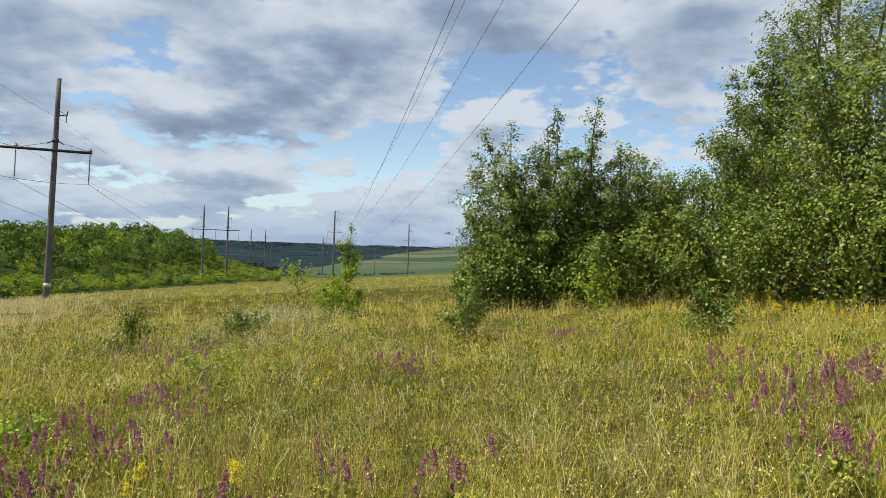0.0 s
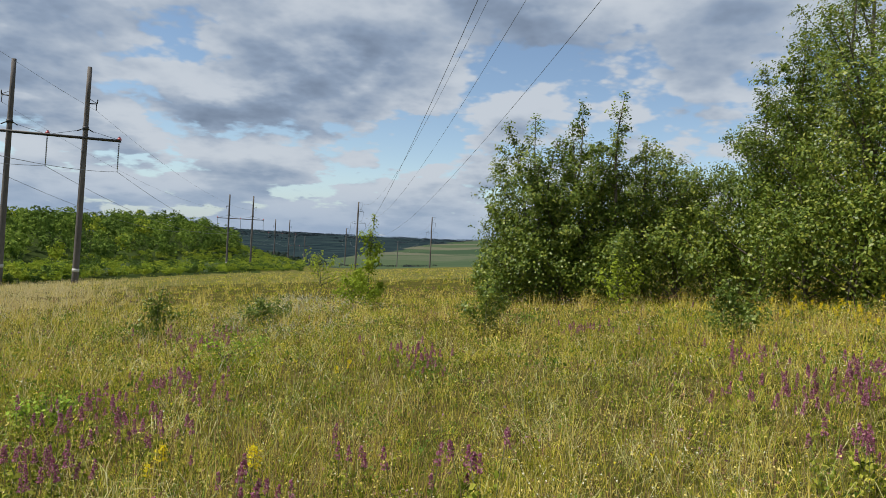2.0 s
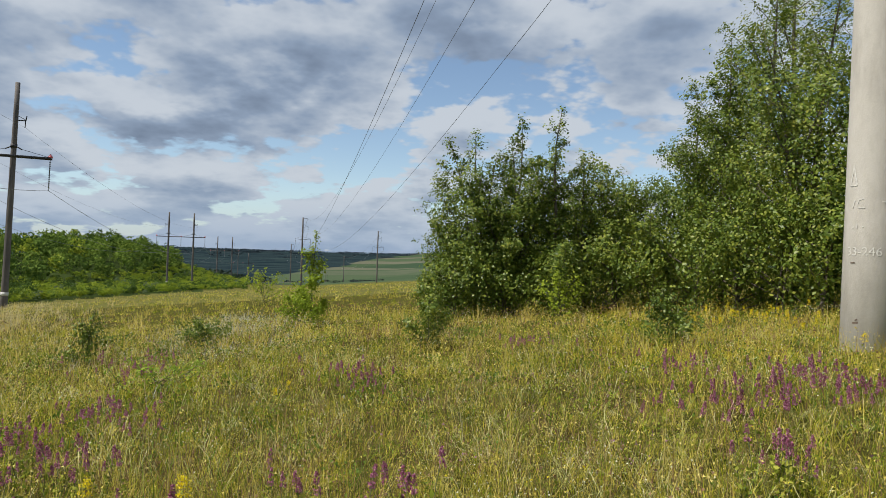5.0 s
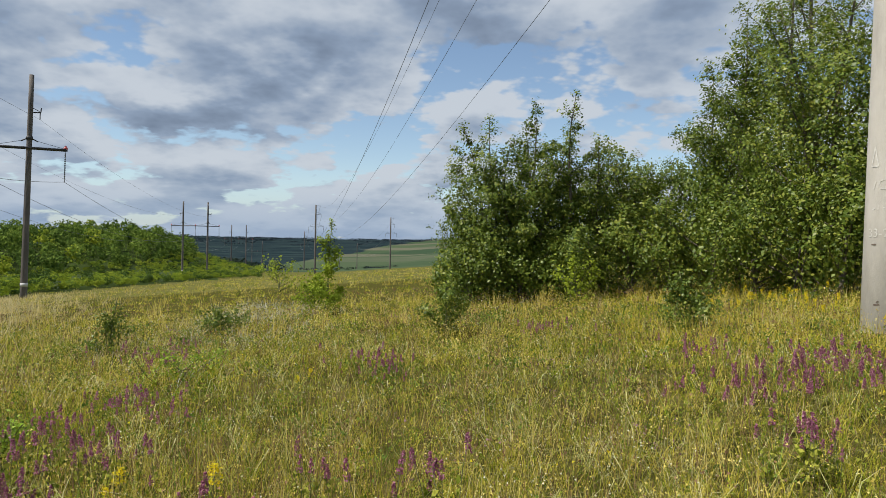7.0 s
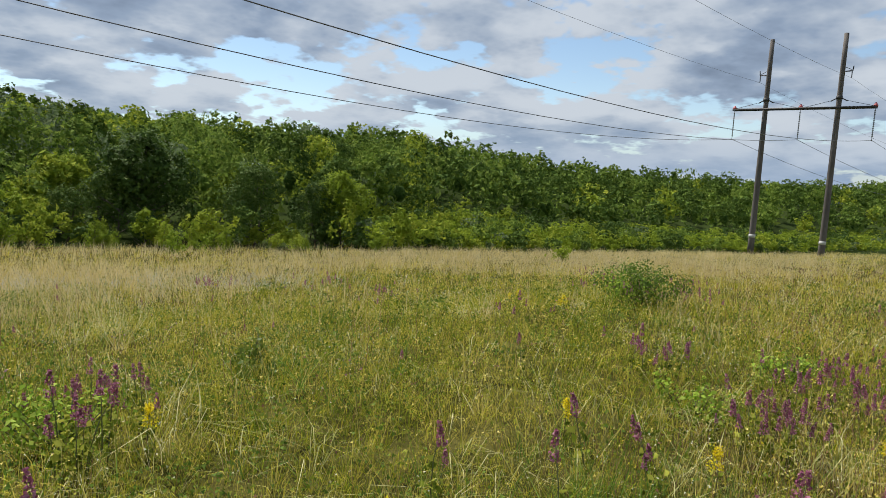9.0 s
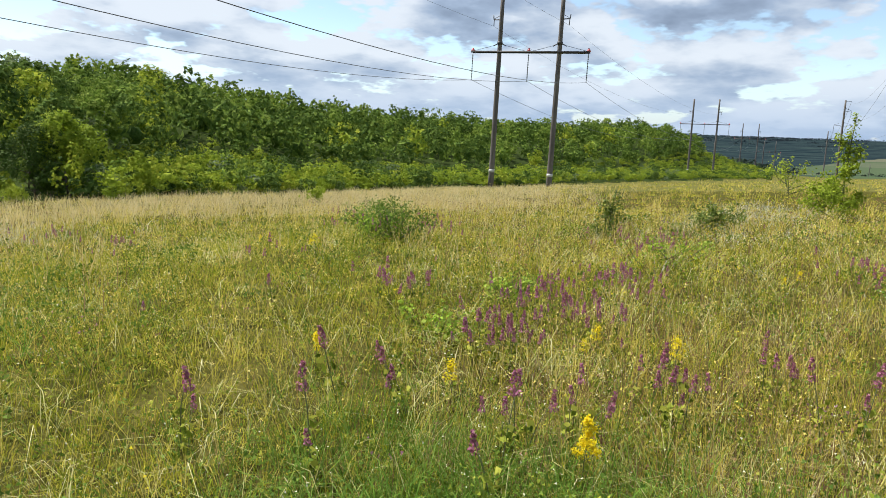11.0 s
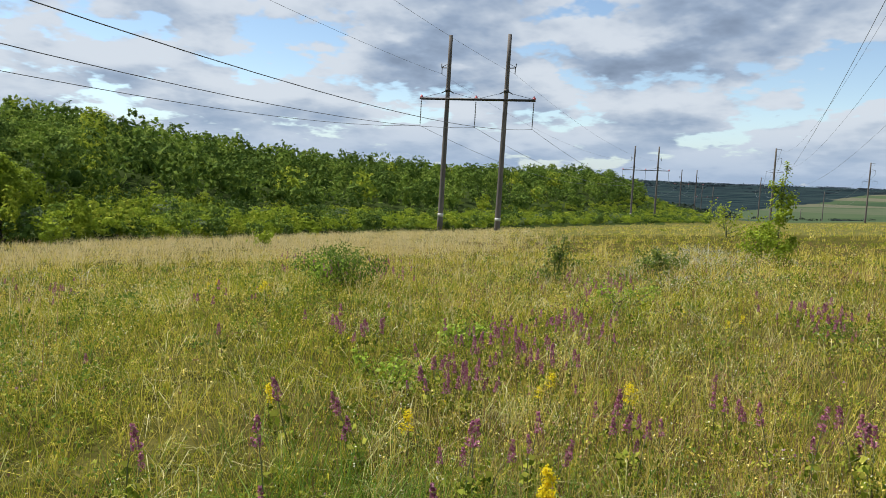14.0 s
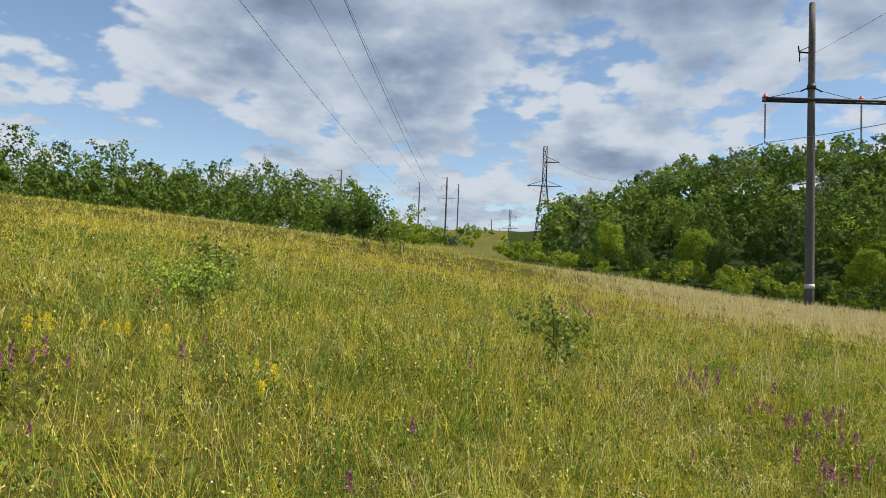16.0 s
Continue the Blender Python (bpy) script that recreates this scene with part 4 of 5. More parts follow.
def plant(kind, meshes, name, mat, label, category, group, m):
    """The first of a kind is built, the others are copies."""
    key = (name, kind, mat.name)
    if key not in made:
        made[key] = tree_thing(name, meshes, mat, label, category, group, m)
    else:
        copy_thing(made[key], m)


def edge_distance(b):
    """How far off the scrub begins at a bearing."""
    return float(np.interp(b, *EDGE))


for i in range(105):
    b = rng.uniform(14, 197)
    d = edge_distance(b) * (1 + 0.3 * rng.random() ** 2) + rng.uniform(0, 3)
    kind = int(rng.choice(4, p=(0.2, 0.2, 0.35, 0.25)))
    light = rng.random() < (0.75 if kind > 1 else 0.4)
    size = (0.4 + 0.95 * rng.random() ** 1.5) * (1.0 if b > 66 else 0.7)
    plant(kind, BUSH_KINDS[kind], "bush", BUSH_LEAF if light else DARK_LEAF,
          "bright yellow-green bush at the edge of the meadow" if light else "dark green bush at the edge of the meadow", "bush", "bushes along the meadow edge",
          spot(b, d, rng.uniform(0, 360), size))
for i in range(58):
    b = rng.uniform(62, 192)
    kind = 2 if i % 3 else 3
    plant(kind, BUSH_KINDS[kind], "bush", BUSH_LEAF, "bright yellow-green bush at the edge of the meadow", "bush", "bushes along the meadow edge",
          spot(b, edge_distance(b) * rng.uniform(0.95, 1.04), rng.uniform(0, 360), rng.uniform(0.4, 0.95)))


def tree_top(b):
    """How tall the trees nearest to the meadow stand at a bearing."""
    return float(np.interp(b, (50, 62, 68, 74, 88, 100, 106, 112, 125, 150, 175, 186, 194), (2.6, 3.6, 5.6, 7.2, 6.6, 7.6, 9.4, 8.2, 8.0, 8.2, 8.8, 8.8, 7.6)))


for row, (near, far_off, share) in enumerate(((1.10, 1.22, 34), (1.26, 1.5, 34), (1.55, 1.9, 9))):
    for i in range(share):
        b = 63 + (i + rng.uniform(0.1, 0.9)) * 129 / share
        d = edge_distance(b) * rng.uniform(near, far_off) + 2
        kind = int(rng.choice(3, p=(0.4, 0.35, 0.25)))
        dark = rng.random() < (0.88 if b < 125 else 0.6)
        size = tree_top(b) / (9.0, 7.0, 10.5)[kind] * rng.uniform(0.72, 1.05)
        plant(kind, TREE_KINDS[kind], "broadleaved_tree", DARK_LEAF if dark else BUSH_LEAF,
              "dark green broadleaved tree with a rounded crown" if dark else "light green broadleaved tree with a rounded crown", "tree", "trees of the wood",
              spot(b, d, rng.uniform(0, 360), size))


for b, d, size in ((208.3, 39.0, 1.12), (206.6, 43.0, 0.85), (210.5, 47.0, 1.0)):
    plant(0, BUSH_KINDS[0], "bush", DARK_LEAF, "dark green bush at the edge of the meadow", "bush", "bushes along the meadow edge", spot(b, d, 70 * d, size))


def woods(name, seed, places, heights, widths, tri, per_tree, mats, label, low=0.04, lumps=13):
    """Many far crowns in one object: heaps of rounded boughs covered with leaf sprays, each crown of one kind."""
    rng = np.random.default_rng(seed)
    n = len(places)
    base = np.stack([places[:, 0], places[:, 1], ground(places[:, 0], places[:, 1])], 1)
    c, d, seen = lumpy(rng, n, lumps, per_tree)
    half = heights * (1 - low) * 0.5
    size = np.stack([widths, widths, half], 1)
    mid_p = base + np.array([0, 0, 1]) * (heights - half)[:, None]
    c = mid_p[:, None] + c * size[:, None]
    seen &= c[:, :, 2] > base[:, None, 2] + 0.1
    tree_kind = rng.choice(len(mats), n, p=np.array([m[1] for m in mats]))
    kind = np.repeat(tree_kind, seen.shape[1])[seen.ravel()]
    c, d = c[seen], d[seen]
    out = d + rng.normal(size=c.shape) * 0.42
    out /= np.linalg.norm(out, axis=1)[:, None]
    a = np.cross(out, rng.normal(size=c.shape))
    a /= np.linalg.norm(a, axis=1)[:, None]
    b = np.cross(out, a)
    s = (tri * rng.uniform(0.55, 1.35, len(c)))[:, None]
    v = np.stack([c - a * s * 0.5 - b * s * 0.3, c + a * s * 0.5 - b * s * 0.3, c + b * s * 0.6 + out * s * 0.1], 1).reshape(-1, 3)
    hv, ht, owner = hearts(rng, mid_p, size, tri * 2.0, 10 if tri > 1 else 20 if lumps < 10 else 55)
    me = mesh_np(name, np.concatenate([v, hv]), np.arange(len(v)).reshape(-1, 3), ht + len(v))
    kind = np.r_[kind, tree_kind[owner]]
    for m in mats:
        me.materials.append(m[0])
    me.polygons.foreach_set("material_index", kind.astype(np.int32))
    return tagged(part(name, me, None), label, "woods", kind="stuff")


MIXED = ((WOODS, 0.46), (DARK_WOODS, 0.38), (OLIVE_WOODS, 0.10), (SILVER_WOODS, 0.06))
DEEP = ((WOODS, 0.33), (DARK_WOODS, 0.62), (OLIVE_WOODS, 0.05))
LIGHT = ((BUSH_LEAF, 0.38), (WOODS, 0.13), (OLIVE_WOODS, 0.35), (DARK_WOODS, 0.10), (SILVER_WOODS, 0.04))
DARKER = ((DARK_LEAF, 0.7), (DARK_WOODS, 0.3))


def strewn(seed, n, b0, b1, d0, d1):
    rng = np.random.default_rng(seed)
    b, d = np.radians(rng.uniform(b0, b1, n)), np.sqrt(rng.uniform(d0 ** 2, d1 ** 2, n))
    return np.stack([-np.sin(b) * d, np.cos(b) * d], 1), rng


def spaced(places, gap):
    """Thins places out so that none stand closer than gap."""
    kept, cells = [], {}
    for i, (x, y) in enumerate(places):
        cell = (int(x // gap), int(y // gap))
        if all(math.hypot(x - places[j][0], y - places[j][1]) > gap for dx in (-1, 0, 1) for dy in (-1, 0, 1) for j in cells.get((cell[0] + dx, cell[1] + dy), ())):
            kept.append(i)
            cells.setdefault(cell, []).append(i)
    return places[kept]


def over_edge(places):
    """Distance as a share of where the scrub begins."""
    return np.hypot(places[:, 0], places[:, 1]) / np.interp(np.degrees(np.arctan2(-places[:, 0], places[:, 1])) % 360, *EDGE)


hill, hr = strewn(11, 3000, 60, 193, 46, 158)
hill = spaced(hill[over_edge(hill) > 1.3], 3.3)
hill_h = hr.uniform(5.5, 9.5, len(hill)) * (1 + 0.1 * by_bearing(hill[:, 0], hill[:, 1], 168, 196, 4) - 0.08 * by_bearing(hill[:, 0], hill[:, 1], 64, 104, 6))
hill_w, close = hr.uniform(2.1, 3.4, len(hill)), np.hypot(hill[:, 0], hill[:, 1]) < 88
woods("hillside_woods", 12, hill[close], hill_h[close], hill_w[close], 0.28, 1400, MIXED, "dense mixed green woodland on the lower hillside")
woods("upper_woods", 29, hill[~close], hill_h[~close], hill_w[~close], 0.45, 500, MIXED, "dense mixed green woodland covering the upper hillside")
near_low, lr = strewn(13, 5200, 26, 66, 42, 120)
far_low, _ = strewn(30, 5600, 13, 32, 80, 330)
low = np.concatenate([near_low, far_low])
low = spaced(low[(over_edge(low) > 1.03) & (over_edge(low) < 1.75)], 1.35)
tone = lr.random(len(low)) < 0.75
tall = (0.9 + 2.3 * lr.random(len(low)) ** 1.5) * (0.75 + 0.25 * by_bearing(low[:, 0], low[:, 1], 46, 90, 10))
wide = tall * lr.uniform(0.45, 0.7, len(low)) + 0.4
woods("valley_scrub", 14, low[tone], tall[tone], wide[tone], 0.2, 310, LIGHT, "bright green scrub filling the dip beside the power line", 0.0, 8)
woods("dark_scrub", 27, low[~tone], tall[~tone] * 1.15, wide[~tone], 0.2, 310, DARKER, "darker green scrub filling the dip beside the power line", 0.0, 8)
north, nr = strewn(15, 2400, 18, 63, 75, 330)
north = spaced(north[over_edge(north) > 1.6], 3.7)
woods("valley_woods", 16, north, nr.uniform(5.0, 8.4, len(north)), nr.uniform(2.3, 3.8, len(north)), 0.52, 290, DEEP, "dark green woodland on the far side of the dip")
ridge, rr = strewn(17, 900, 208, 250, 78, 150)
ridge = spaced(ridge[ridge[:, 1] < -20], 3.4)
woods("ridge_woods", 18, ridge, rr.uniform(5.4, 7.6, len(ridge)) * (1.06 - 0.08 * by_bearing(ridge[:, 0], ridge[:, 1], 224, 260, 6)), rr.uniform(2.0, 3.4, len(ridge)), 0.28, 820, ((DARK_WOODS, 0.75), (WOODS, 0.25)), "dark green wood along the crest of the slope", -0.35)
back, br = strewn(19, 260, 183, 206, 95, 300)
back = back[(np.abs(back[:, 0] - 8 - 0.25 * -back[:, 1]) > 9)]
woods("hilltop_scrub", 20, back, br.uniform(1.8, 4.5, len(back)), br.uniform(1.0, 2.2, len(back)), 0.4, 300, LIGHT, "green scrub on the hilltop round the power line", 0.0, 8)
edge, er = strewn(25, 3200, 58, 197, 36, 110)
edge = spaced(edge[(over_edge(edge) > 1.03) & (over_edge(edge) < 1.35)], 1.35)
tone = er.random(len(edge)) < 0.68
woods("edge_scrub", 26, edge[tone], 1.0 + 2.4 * er.random(tone.sum()) ** 1.5, er.uniform(0.7, 1.3, tone.sum()), 0.16, 560, LIGHT, "mixed green scrub between the meadow and the wood", 0.0, 8)
woods("dark_edge_scrub", 28, edge[~tone], 1.0 + 3.4 * er.random((~tone).sum()) ** 1.3, er.uniform(0.7, 1.4, (~tone).sum()), 0.17, 560, DARKER, "dark green scrub between the meadow and the wood", 0.0, 8)
far_a, fr = strewn(21, 1500, -25, 50, 400, 1250)
far_r, far_t = np.hypot(far_a[:, 0], far_a[:, 1]), np.degrees(np.arctan2(-far_a[:, 0], far_a[:, 1]))
far_a = far_a[(np.abs((far_r + 40 * np.sin(far_t / 3)) % 230 - 115) < 14) | ((far_t > 9 + 2 * np.sin(far_r / 70)) & (fr.random(len(far_a)) < 0.55))]
woods("valley_floor_woods", 22, far_a, fr.uniform(4, 8, len(far_a)), fr.uniform(5, 11, len(far_a)), 1.3, 150, ((BELT_WOODS, 0.6), (HAZED_WOODS, 0.4)), "dark woods and tree belts along the valley floor")
far_b, fr = strewn(23, 450, -30, 60, 2500, 3700)
woods("horizon_woods", 24, far_b, fr.uniform(3, 5.5, len(far_b)), fr.uniform(30, 70, len(far_b)), 3.5, 54, ((HAZED_WOODS, 1.0),), "woods on the horizon ridge, tinted blue with distance haze", 0.0, 6)


# ---- power lines ----
def pole_mesh(height, r0, r1, sides=20):
    t = np.linspace(0, 1, 9)
    v, q, c = tube(np.stack([0 * t, 0 * t, -1.5 + (height + 1.5) * t], 1), r0 + (r1 - r0) * t, sides)
    return v, q, c


def string_of_discs(length, discs=14, r=0.075):
    """An insulator string that hangs from z = 0."""
    z, rad = [0.0], [0.02]
    for i in range(discs):
        a = -0.25 - (length - 0.55) * i / discs
        p = (length - 0.55) / discs
        z += [a, a - 0.10 * p, a - 0.55 * p, a - 0.7 * p]
        rad += [0.03, r, r * 0.9, 0.03]
    z += [-length + 0.2, -length]
    rad += [0.025, 0.05]
    return tube(np.stack([0 * np.array(z), 0 * np.array(z), z], 1), rad, 8)


def moved(piece, x, y, z):
    v, q, t = piece
    return v + np.array([x, y, z]), q, t


ARM, HALF, TALL, ARM_Z, STRING = 6.75, 3.45, 22.0, 14.9, 3.1


def h_frame():
    """A portal of two concrete poles with a steel crossarm, three insulator strings and two earth-wire brackets."""
    thing = new("power_pylon")
    for s in (-1, 1):
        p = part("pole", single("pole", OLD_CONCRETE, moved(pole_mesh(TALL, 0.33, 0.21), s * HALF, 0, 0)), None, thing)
        part("plate", single("plate", WHITE_PAINT, moved(tube([(0, 0, 1.5), (0, 0, 1.85)], [0.336, 0.334], 20), s * HALF, 0, 0)), None, p, "white painted band")
        b = 0.9 * s
        part("bracket", single("bracket", STEEL, bar((s * HALF, 0, 18.35), (s * HALF + b, 0, 18.4), 0.06), bar((s * HALF + b, 0, 18.4), (s * HALF + b * 1.05, 0, 18.85), 0.05),
                               bar((s * HALF + b * 0.95, 0, 18.4), (s * HALF + b * 0.95, 0, 17.7), 0.045), bar((s * HALF, 0, 18.9), (s * HALF + b, 0, 18.45), 0.03)), None, thing)
        part("stay_bracket", single("stay_bracket", STEEL, bar((s * HALF - 0.75, 0, 15.55), (s * HALF, 0, 15.95), 0.06), bar((s * HALF + 0.75, 0, 15.55), (s * HALF, 0, 15.95), 0.06),
                                    tube([(s * HALF, 0, 15.7), (s * HALF, 0, 16.05)], [0.30, 0.30], 12)), None, thing)
        part("stay_rod", single("stay_rod", STEEL, bar((s * (HALF + 0.7), 0, 15.6), (s * (ARM - 0.2), 0, ARM_Z + 0.12), 0.022)), None, thing)
        part("stay_rod", single("stay_rod", STEEL, bar((s * (HALF - 0.7), 0, 15.6), (s * 0.4, 0, ARM_Z + 0.12), 0.022)), None, thing)
    bag = Bag()
    for y in (-0.30, 0.30):
        box(bag, (-ARM, y - 0.035, ARM_Z - 0.10), (ARM, y + 0.035, ARM_Z + 0.10))
    for i in range(28):
        x = -ARM + 0.2 + i * (2 * ARM - 0.4) / 28
        w = (2 * ARM - 0.4) / 28
        bag.add(*bar((x, -0.3 if i % 2 else 0.3, ARM_Z), (x + w, 0.3 if i % 2 else -0.3, ARM_Z), 0.025, 4))
    part("crossarm", single("crossarm", STEEL, *[(np.concatenate(bag.v), np.concatenate(bag.q), np.concatenate(bag.t))]), None, thing, "dark lattice steel crossarm")
    for x in (-ARM + 0.1, 0.0, ARM - 0.1):
        part("insulator_string", single("insulator_string", GLASS_INS, moved(string_of_discs(STRING), x, 0, ARM_Z - 0.05)), None, thing)
        part("bird_guard", single("bird_guard", RED_PLASTIC, tube([(x, 0, ARM_Z + 0.1), (x, 0, ARM_Z + 0.2), (x, 0, ARM_Z + 0.45)], [0.22, 0.20, 0.05], 10)), None, thing, "red and white plastic cap")
    return tagged(thing, "weathered concrete two-pole power pylon with a dark steel crossarm", "pylon", "pylons of the two-pole line")


def line_pose(bearing, distance, line_bearing, lean=0.0):
    x, y, z = at(bearing, distance)
    return pose(x, y, z, 0, lean, line_bearing)


FRAMES = ((31.7, 80.0, 13.0), (171.3, 57.5, 18.0), (17.97, 219.0, 11.0), (14.75, 360.0, 10.0), (13.35, 505.0, 10.0), (12.7, 650.0, 10.0), (12.25, 800.0, 10.0))
first = h_frame()
first.matrix_world = line_pose(*FRAMES[0], 1.0)
portals = [first] + [copy_thing(first, line_pose(*f)) for f in FRAMES[1:]]


def one_pole(label, mat, arms=True, height=22.5, r0=0.35, r1=0.225, side=1, name="power_pole"):
    """A single concrete pole with one upper and two lower steel arms."""
    thing = new(name)
    part("pole", single("pole", mat, pole_mesh(height, r0, r1, 32)), None, thing)
    for z, x in ((height - 3.2, 1.7 * side), (height - 7.2, -2.2 * side), (height - 7.2, 2.6 * side)):
        s = 1 if x > 0 else -1
        part("arm", single("arm", STEEL, bar((0.2 * s, -0.15, z), (x, 0, z + 0.25), 0.05), bar((0.2 * s, 0.15, z), (x, 0, z + 0.25), 0.05),
                           bar((0.2 * s, 0, z + 1.0), (x, 0, z + 0.3), 0.03)), None, thing)
        part("insulator_string", single("insulator_string", GLASS_INS, moved(string_of_discs(1.5, 7), x, 0, z + 0.25)), None, thing)
    part("earth_peak", single("earth_peak", STEEL, bar((0, 0, height - 0.3), (1.4 * side, 0, height - 0.3), 0.05), bar((1.4 * side, 0, height - 0.3), (1.4 * side, 0, height - 0.55), 0.04)), None, thing)
    return tagged(thing, label, "power pole", "poles of the single-pole lines")


near_pole = one_pole("tall pale grey concrete power pole rising from yellow flowering grass", CONCRETE, name="concrete_pole")
near_pole.matrix_world = pose(*at(-34.45, 10.2), 0, 1.3, 10)
POLES = ((8.84, 232.0, 10), (9.7, 420.0, 10), (2.82, 308.0, 10), (5.5, 520.0, 10), (6.9, 650.0, 10), (201.4, 230.0, 15), (210.0, 222.0, 15), (203.6, 330.0, 10), (205.6, 420.0, 10), (200.4, 340.0, 10), (197.6, 430.0, 10), (196.9, 460.0, 10))
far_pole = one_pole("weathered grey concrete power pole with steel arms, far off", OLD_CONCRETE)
far_pole.matrix_world = line_pose(*POLES[0])
poles = [far_pole] + [copy_thing(far_pole, line_pose(*p)) for p in POLES[1:]]


def lattice_tower():
    thing = new("lattice_tower")
    H, w0, w1 = 29.0, 2.6, 0.55
    at_z = lambda z: w0 + (w1 - w0) * min(1.0, z / 19.0)
    corners = ((1, 1), (1, -1), (-1, -1), (-1, 1))
    for cx0, cy0 in corners:
        part("leg", single("leg", STEEL, tube([(cx0 * at_z(z), cy0 * at_z(z), z) for z in (-1, 19, H)], [0.11, 0.09, 0.07], 4)), None, thing)
    levels = (0, 5, 9.5, 13, 16, 19, 22, 25.5, 29)
    for a, b in zip(levels, levels[1:]):
        bag = Bag()
        for (x0, y0), (x1, y1) in zip(corners, corners[1:] + corners[:1]):
            bag.add(*bar((x0 * at_z(a), y0 * at_z(a), a), (x1 * at_z(b), y1 * at_z(b), b), 0.05, 4))
            bag.add(*bar((x1 * at_z(a), y1 * at_z(a), a), (x0 * at_z(b), y0 * at_z(b), b), 0.05, 4))
            bag.add(*bar((x0 * at_z(b), y0 * at_z(b), b), (x1 * at_z(b), y1 * at_z(b), b), 0.05, 4))
        part("brace", single("brace", STEEL, (np.concatenate(bag.v), np.concatenate(bag.q), np.concatenate(bag.t))), None, thing)
    for z, x in ((17.5, 5.0), (17.5, -5.0), (24.5, -4.2)):
        part("crossarm", single("crossarm", STEEL, bar((0, 0.5, z), (x, 0, z), 0.09, 4), bar((0, -0.5, z), (x, 0, z), 0.09, 4), bar((0, 0, z + 1.8), (x, 0, z), 0.07, 4)), None, thing)
    return tagged(thing, "dark steel lattice transmission tower on the hilltop", "pylon", "lattice towers")


tower = lattice_tower()
tower.matrix_world = line_pose(193.5, 205.0, 20)
copy_thing(tower, line_pose(196.1, 430.0, 12))


def wire(a, b, sag, r=0.022):
    t = np.linspace(0, 1, 33)[:, None]
    p = np.asarray(a) * (1 - t) + np.asarray(b) * t
    p[:, 2] -= 4 * sag * (t * (1 - t))[:, 0]
    ob = part("wire", single("wire", WIRE, tube(p, r, 4, False)), None)
    return tagged(ob, "thin grey power line wire hanging between pylons", "wire", "wires of the power lines")


def tip(ob, x, z):
    return np.array(ob.matrix_world @ Vector((x, 0, z)))


bpy.context.view_layer.update()
STR_Z = ARM_Z - STRING
for x in (-ARM + 0.1, 0.0, ARM - 0.1):
    wire(tip(portals[0], x, STR_Z), tip(portals[1], x, STR_Z), 4.35, 0.019)
    wire(tip(portals[0], x, STR_Z), tip(portals[2], x, STR_Z), 3.5)
    wire(tip(portals[2], x, STR_Z), tip(portals[3], x, STR_Z), 3.5, 0.03)
for x, (tx, tz) in zip((-ARM + 0.1, 0.0, ARM - 0.1), ((-5, 17.5), (-4.2, 24.5), (5, 17.5))):
    wire(tip(portals[1], x, STR_Z), tip(tower, tx, tz), 4.0)
for x in (-HALF - 0.9, HALF + 0.9):
    wire(tip(portals[0], x, 17.7), tip(portals[1], x, 17.7), 2.4, 0.012)
    wire(tip(portals[0], x, 17.7), tip(portals[2], x, 17.7), 2.4, 0.012)
for x, z in ((1.7, 18.0), (-2.2, 14.0), (2.6, 14.0), (1.4, 22.0)):
    wire(tip(near_pole, x, z), tip(poles[0], x, z), 6.5, 0.014)
    wire(tip(near_pole, x, z), tip(poles[5], x, z), 5.5, 0.016)
    wire(tip(poles[0], x, z), tip(poles[1], x, z), 4.0, 0.03)
    wire(tip(poles[2], x, z), tip(poles[3], x, z), 4.0, 0.03)


# ---- wild flowers ----
def spike(seed, height, head, r):
    """Stem, leaves and flower head of a purple spike."""
    rng = np.random.default_rng(seed)
    bend = rng.normal(size=2) * 0.04
    t = np.linspace(0, 1, 4)
    stem = tube(np.stack([bend[0] * t ** 2, bend[1] * t ** 2, height * t], 1), [0.0028, 0.0025, 0.002, 0.0015], 5)
    n = 84
    u = rng.random(n)
    a = rng.uniform(0, 2 * np.pi, n)
    rad = r * (1.05 - 0.75 * u) * rng.uniform(0.5, 1.1, n)
    c = np.stack([bend[0] + rad * np.cos(a), bend[1] + rad * np.sin(a), height - head * 0.6 + head * u], 1)
    head_v = leaves(rng, c, 0.012, 0.4)
    m = 16
    z = rng.uniform(0.1, 0.75, m) * height
    a = rng.uniform(0, 2 * np.pi, m)
    leaf_v = leaves(rng, np.stack([0.02 * np.cos(a), 0.02 * np.sin(a), z], 1), 0.035, 0.1)
    return stem, head_v, leaf_v


SPIKES = [spike(400 + i, h, hd, r) for i, (h, hd, r) in enumerate(((0.30, 0.08, 0.017), (0.34, 0.09, 0.017), (0.26, 0.07, 0.016), (0.32, 0.085, 0.018)))]
spike_things = []
for st, hd, lf in SPIKES:
    thing = new("purple_flower")
    part("stem", single("stem", TWIG, st), None, thing)
    part("flower_head", single("flower_head", PURPLE, hd), None, thing)
    tagged(part("leaf", single("leaf", FORB, lf), None, thing), kind="stuff")
    spike_things.append(tagged(thing, "purple flower spike on a thin stem in the meadow", "wildflower", "purple flowers in the meadow"))
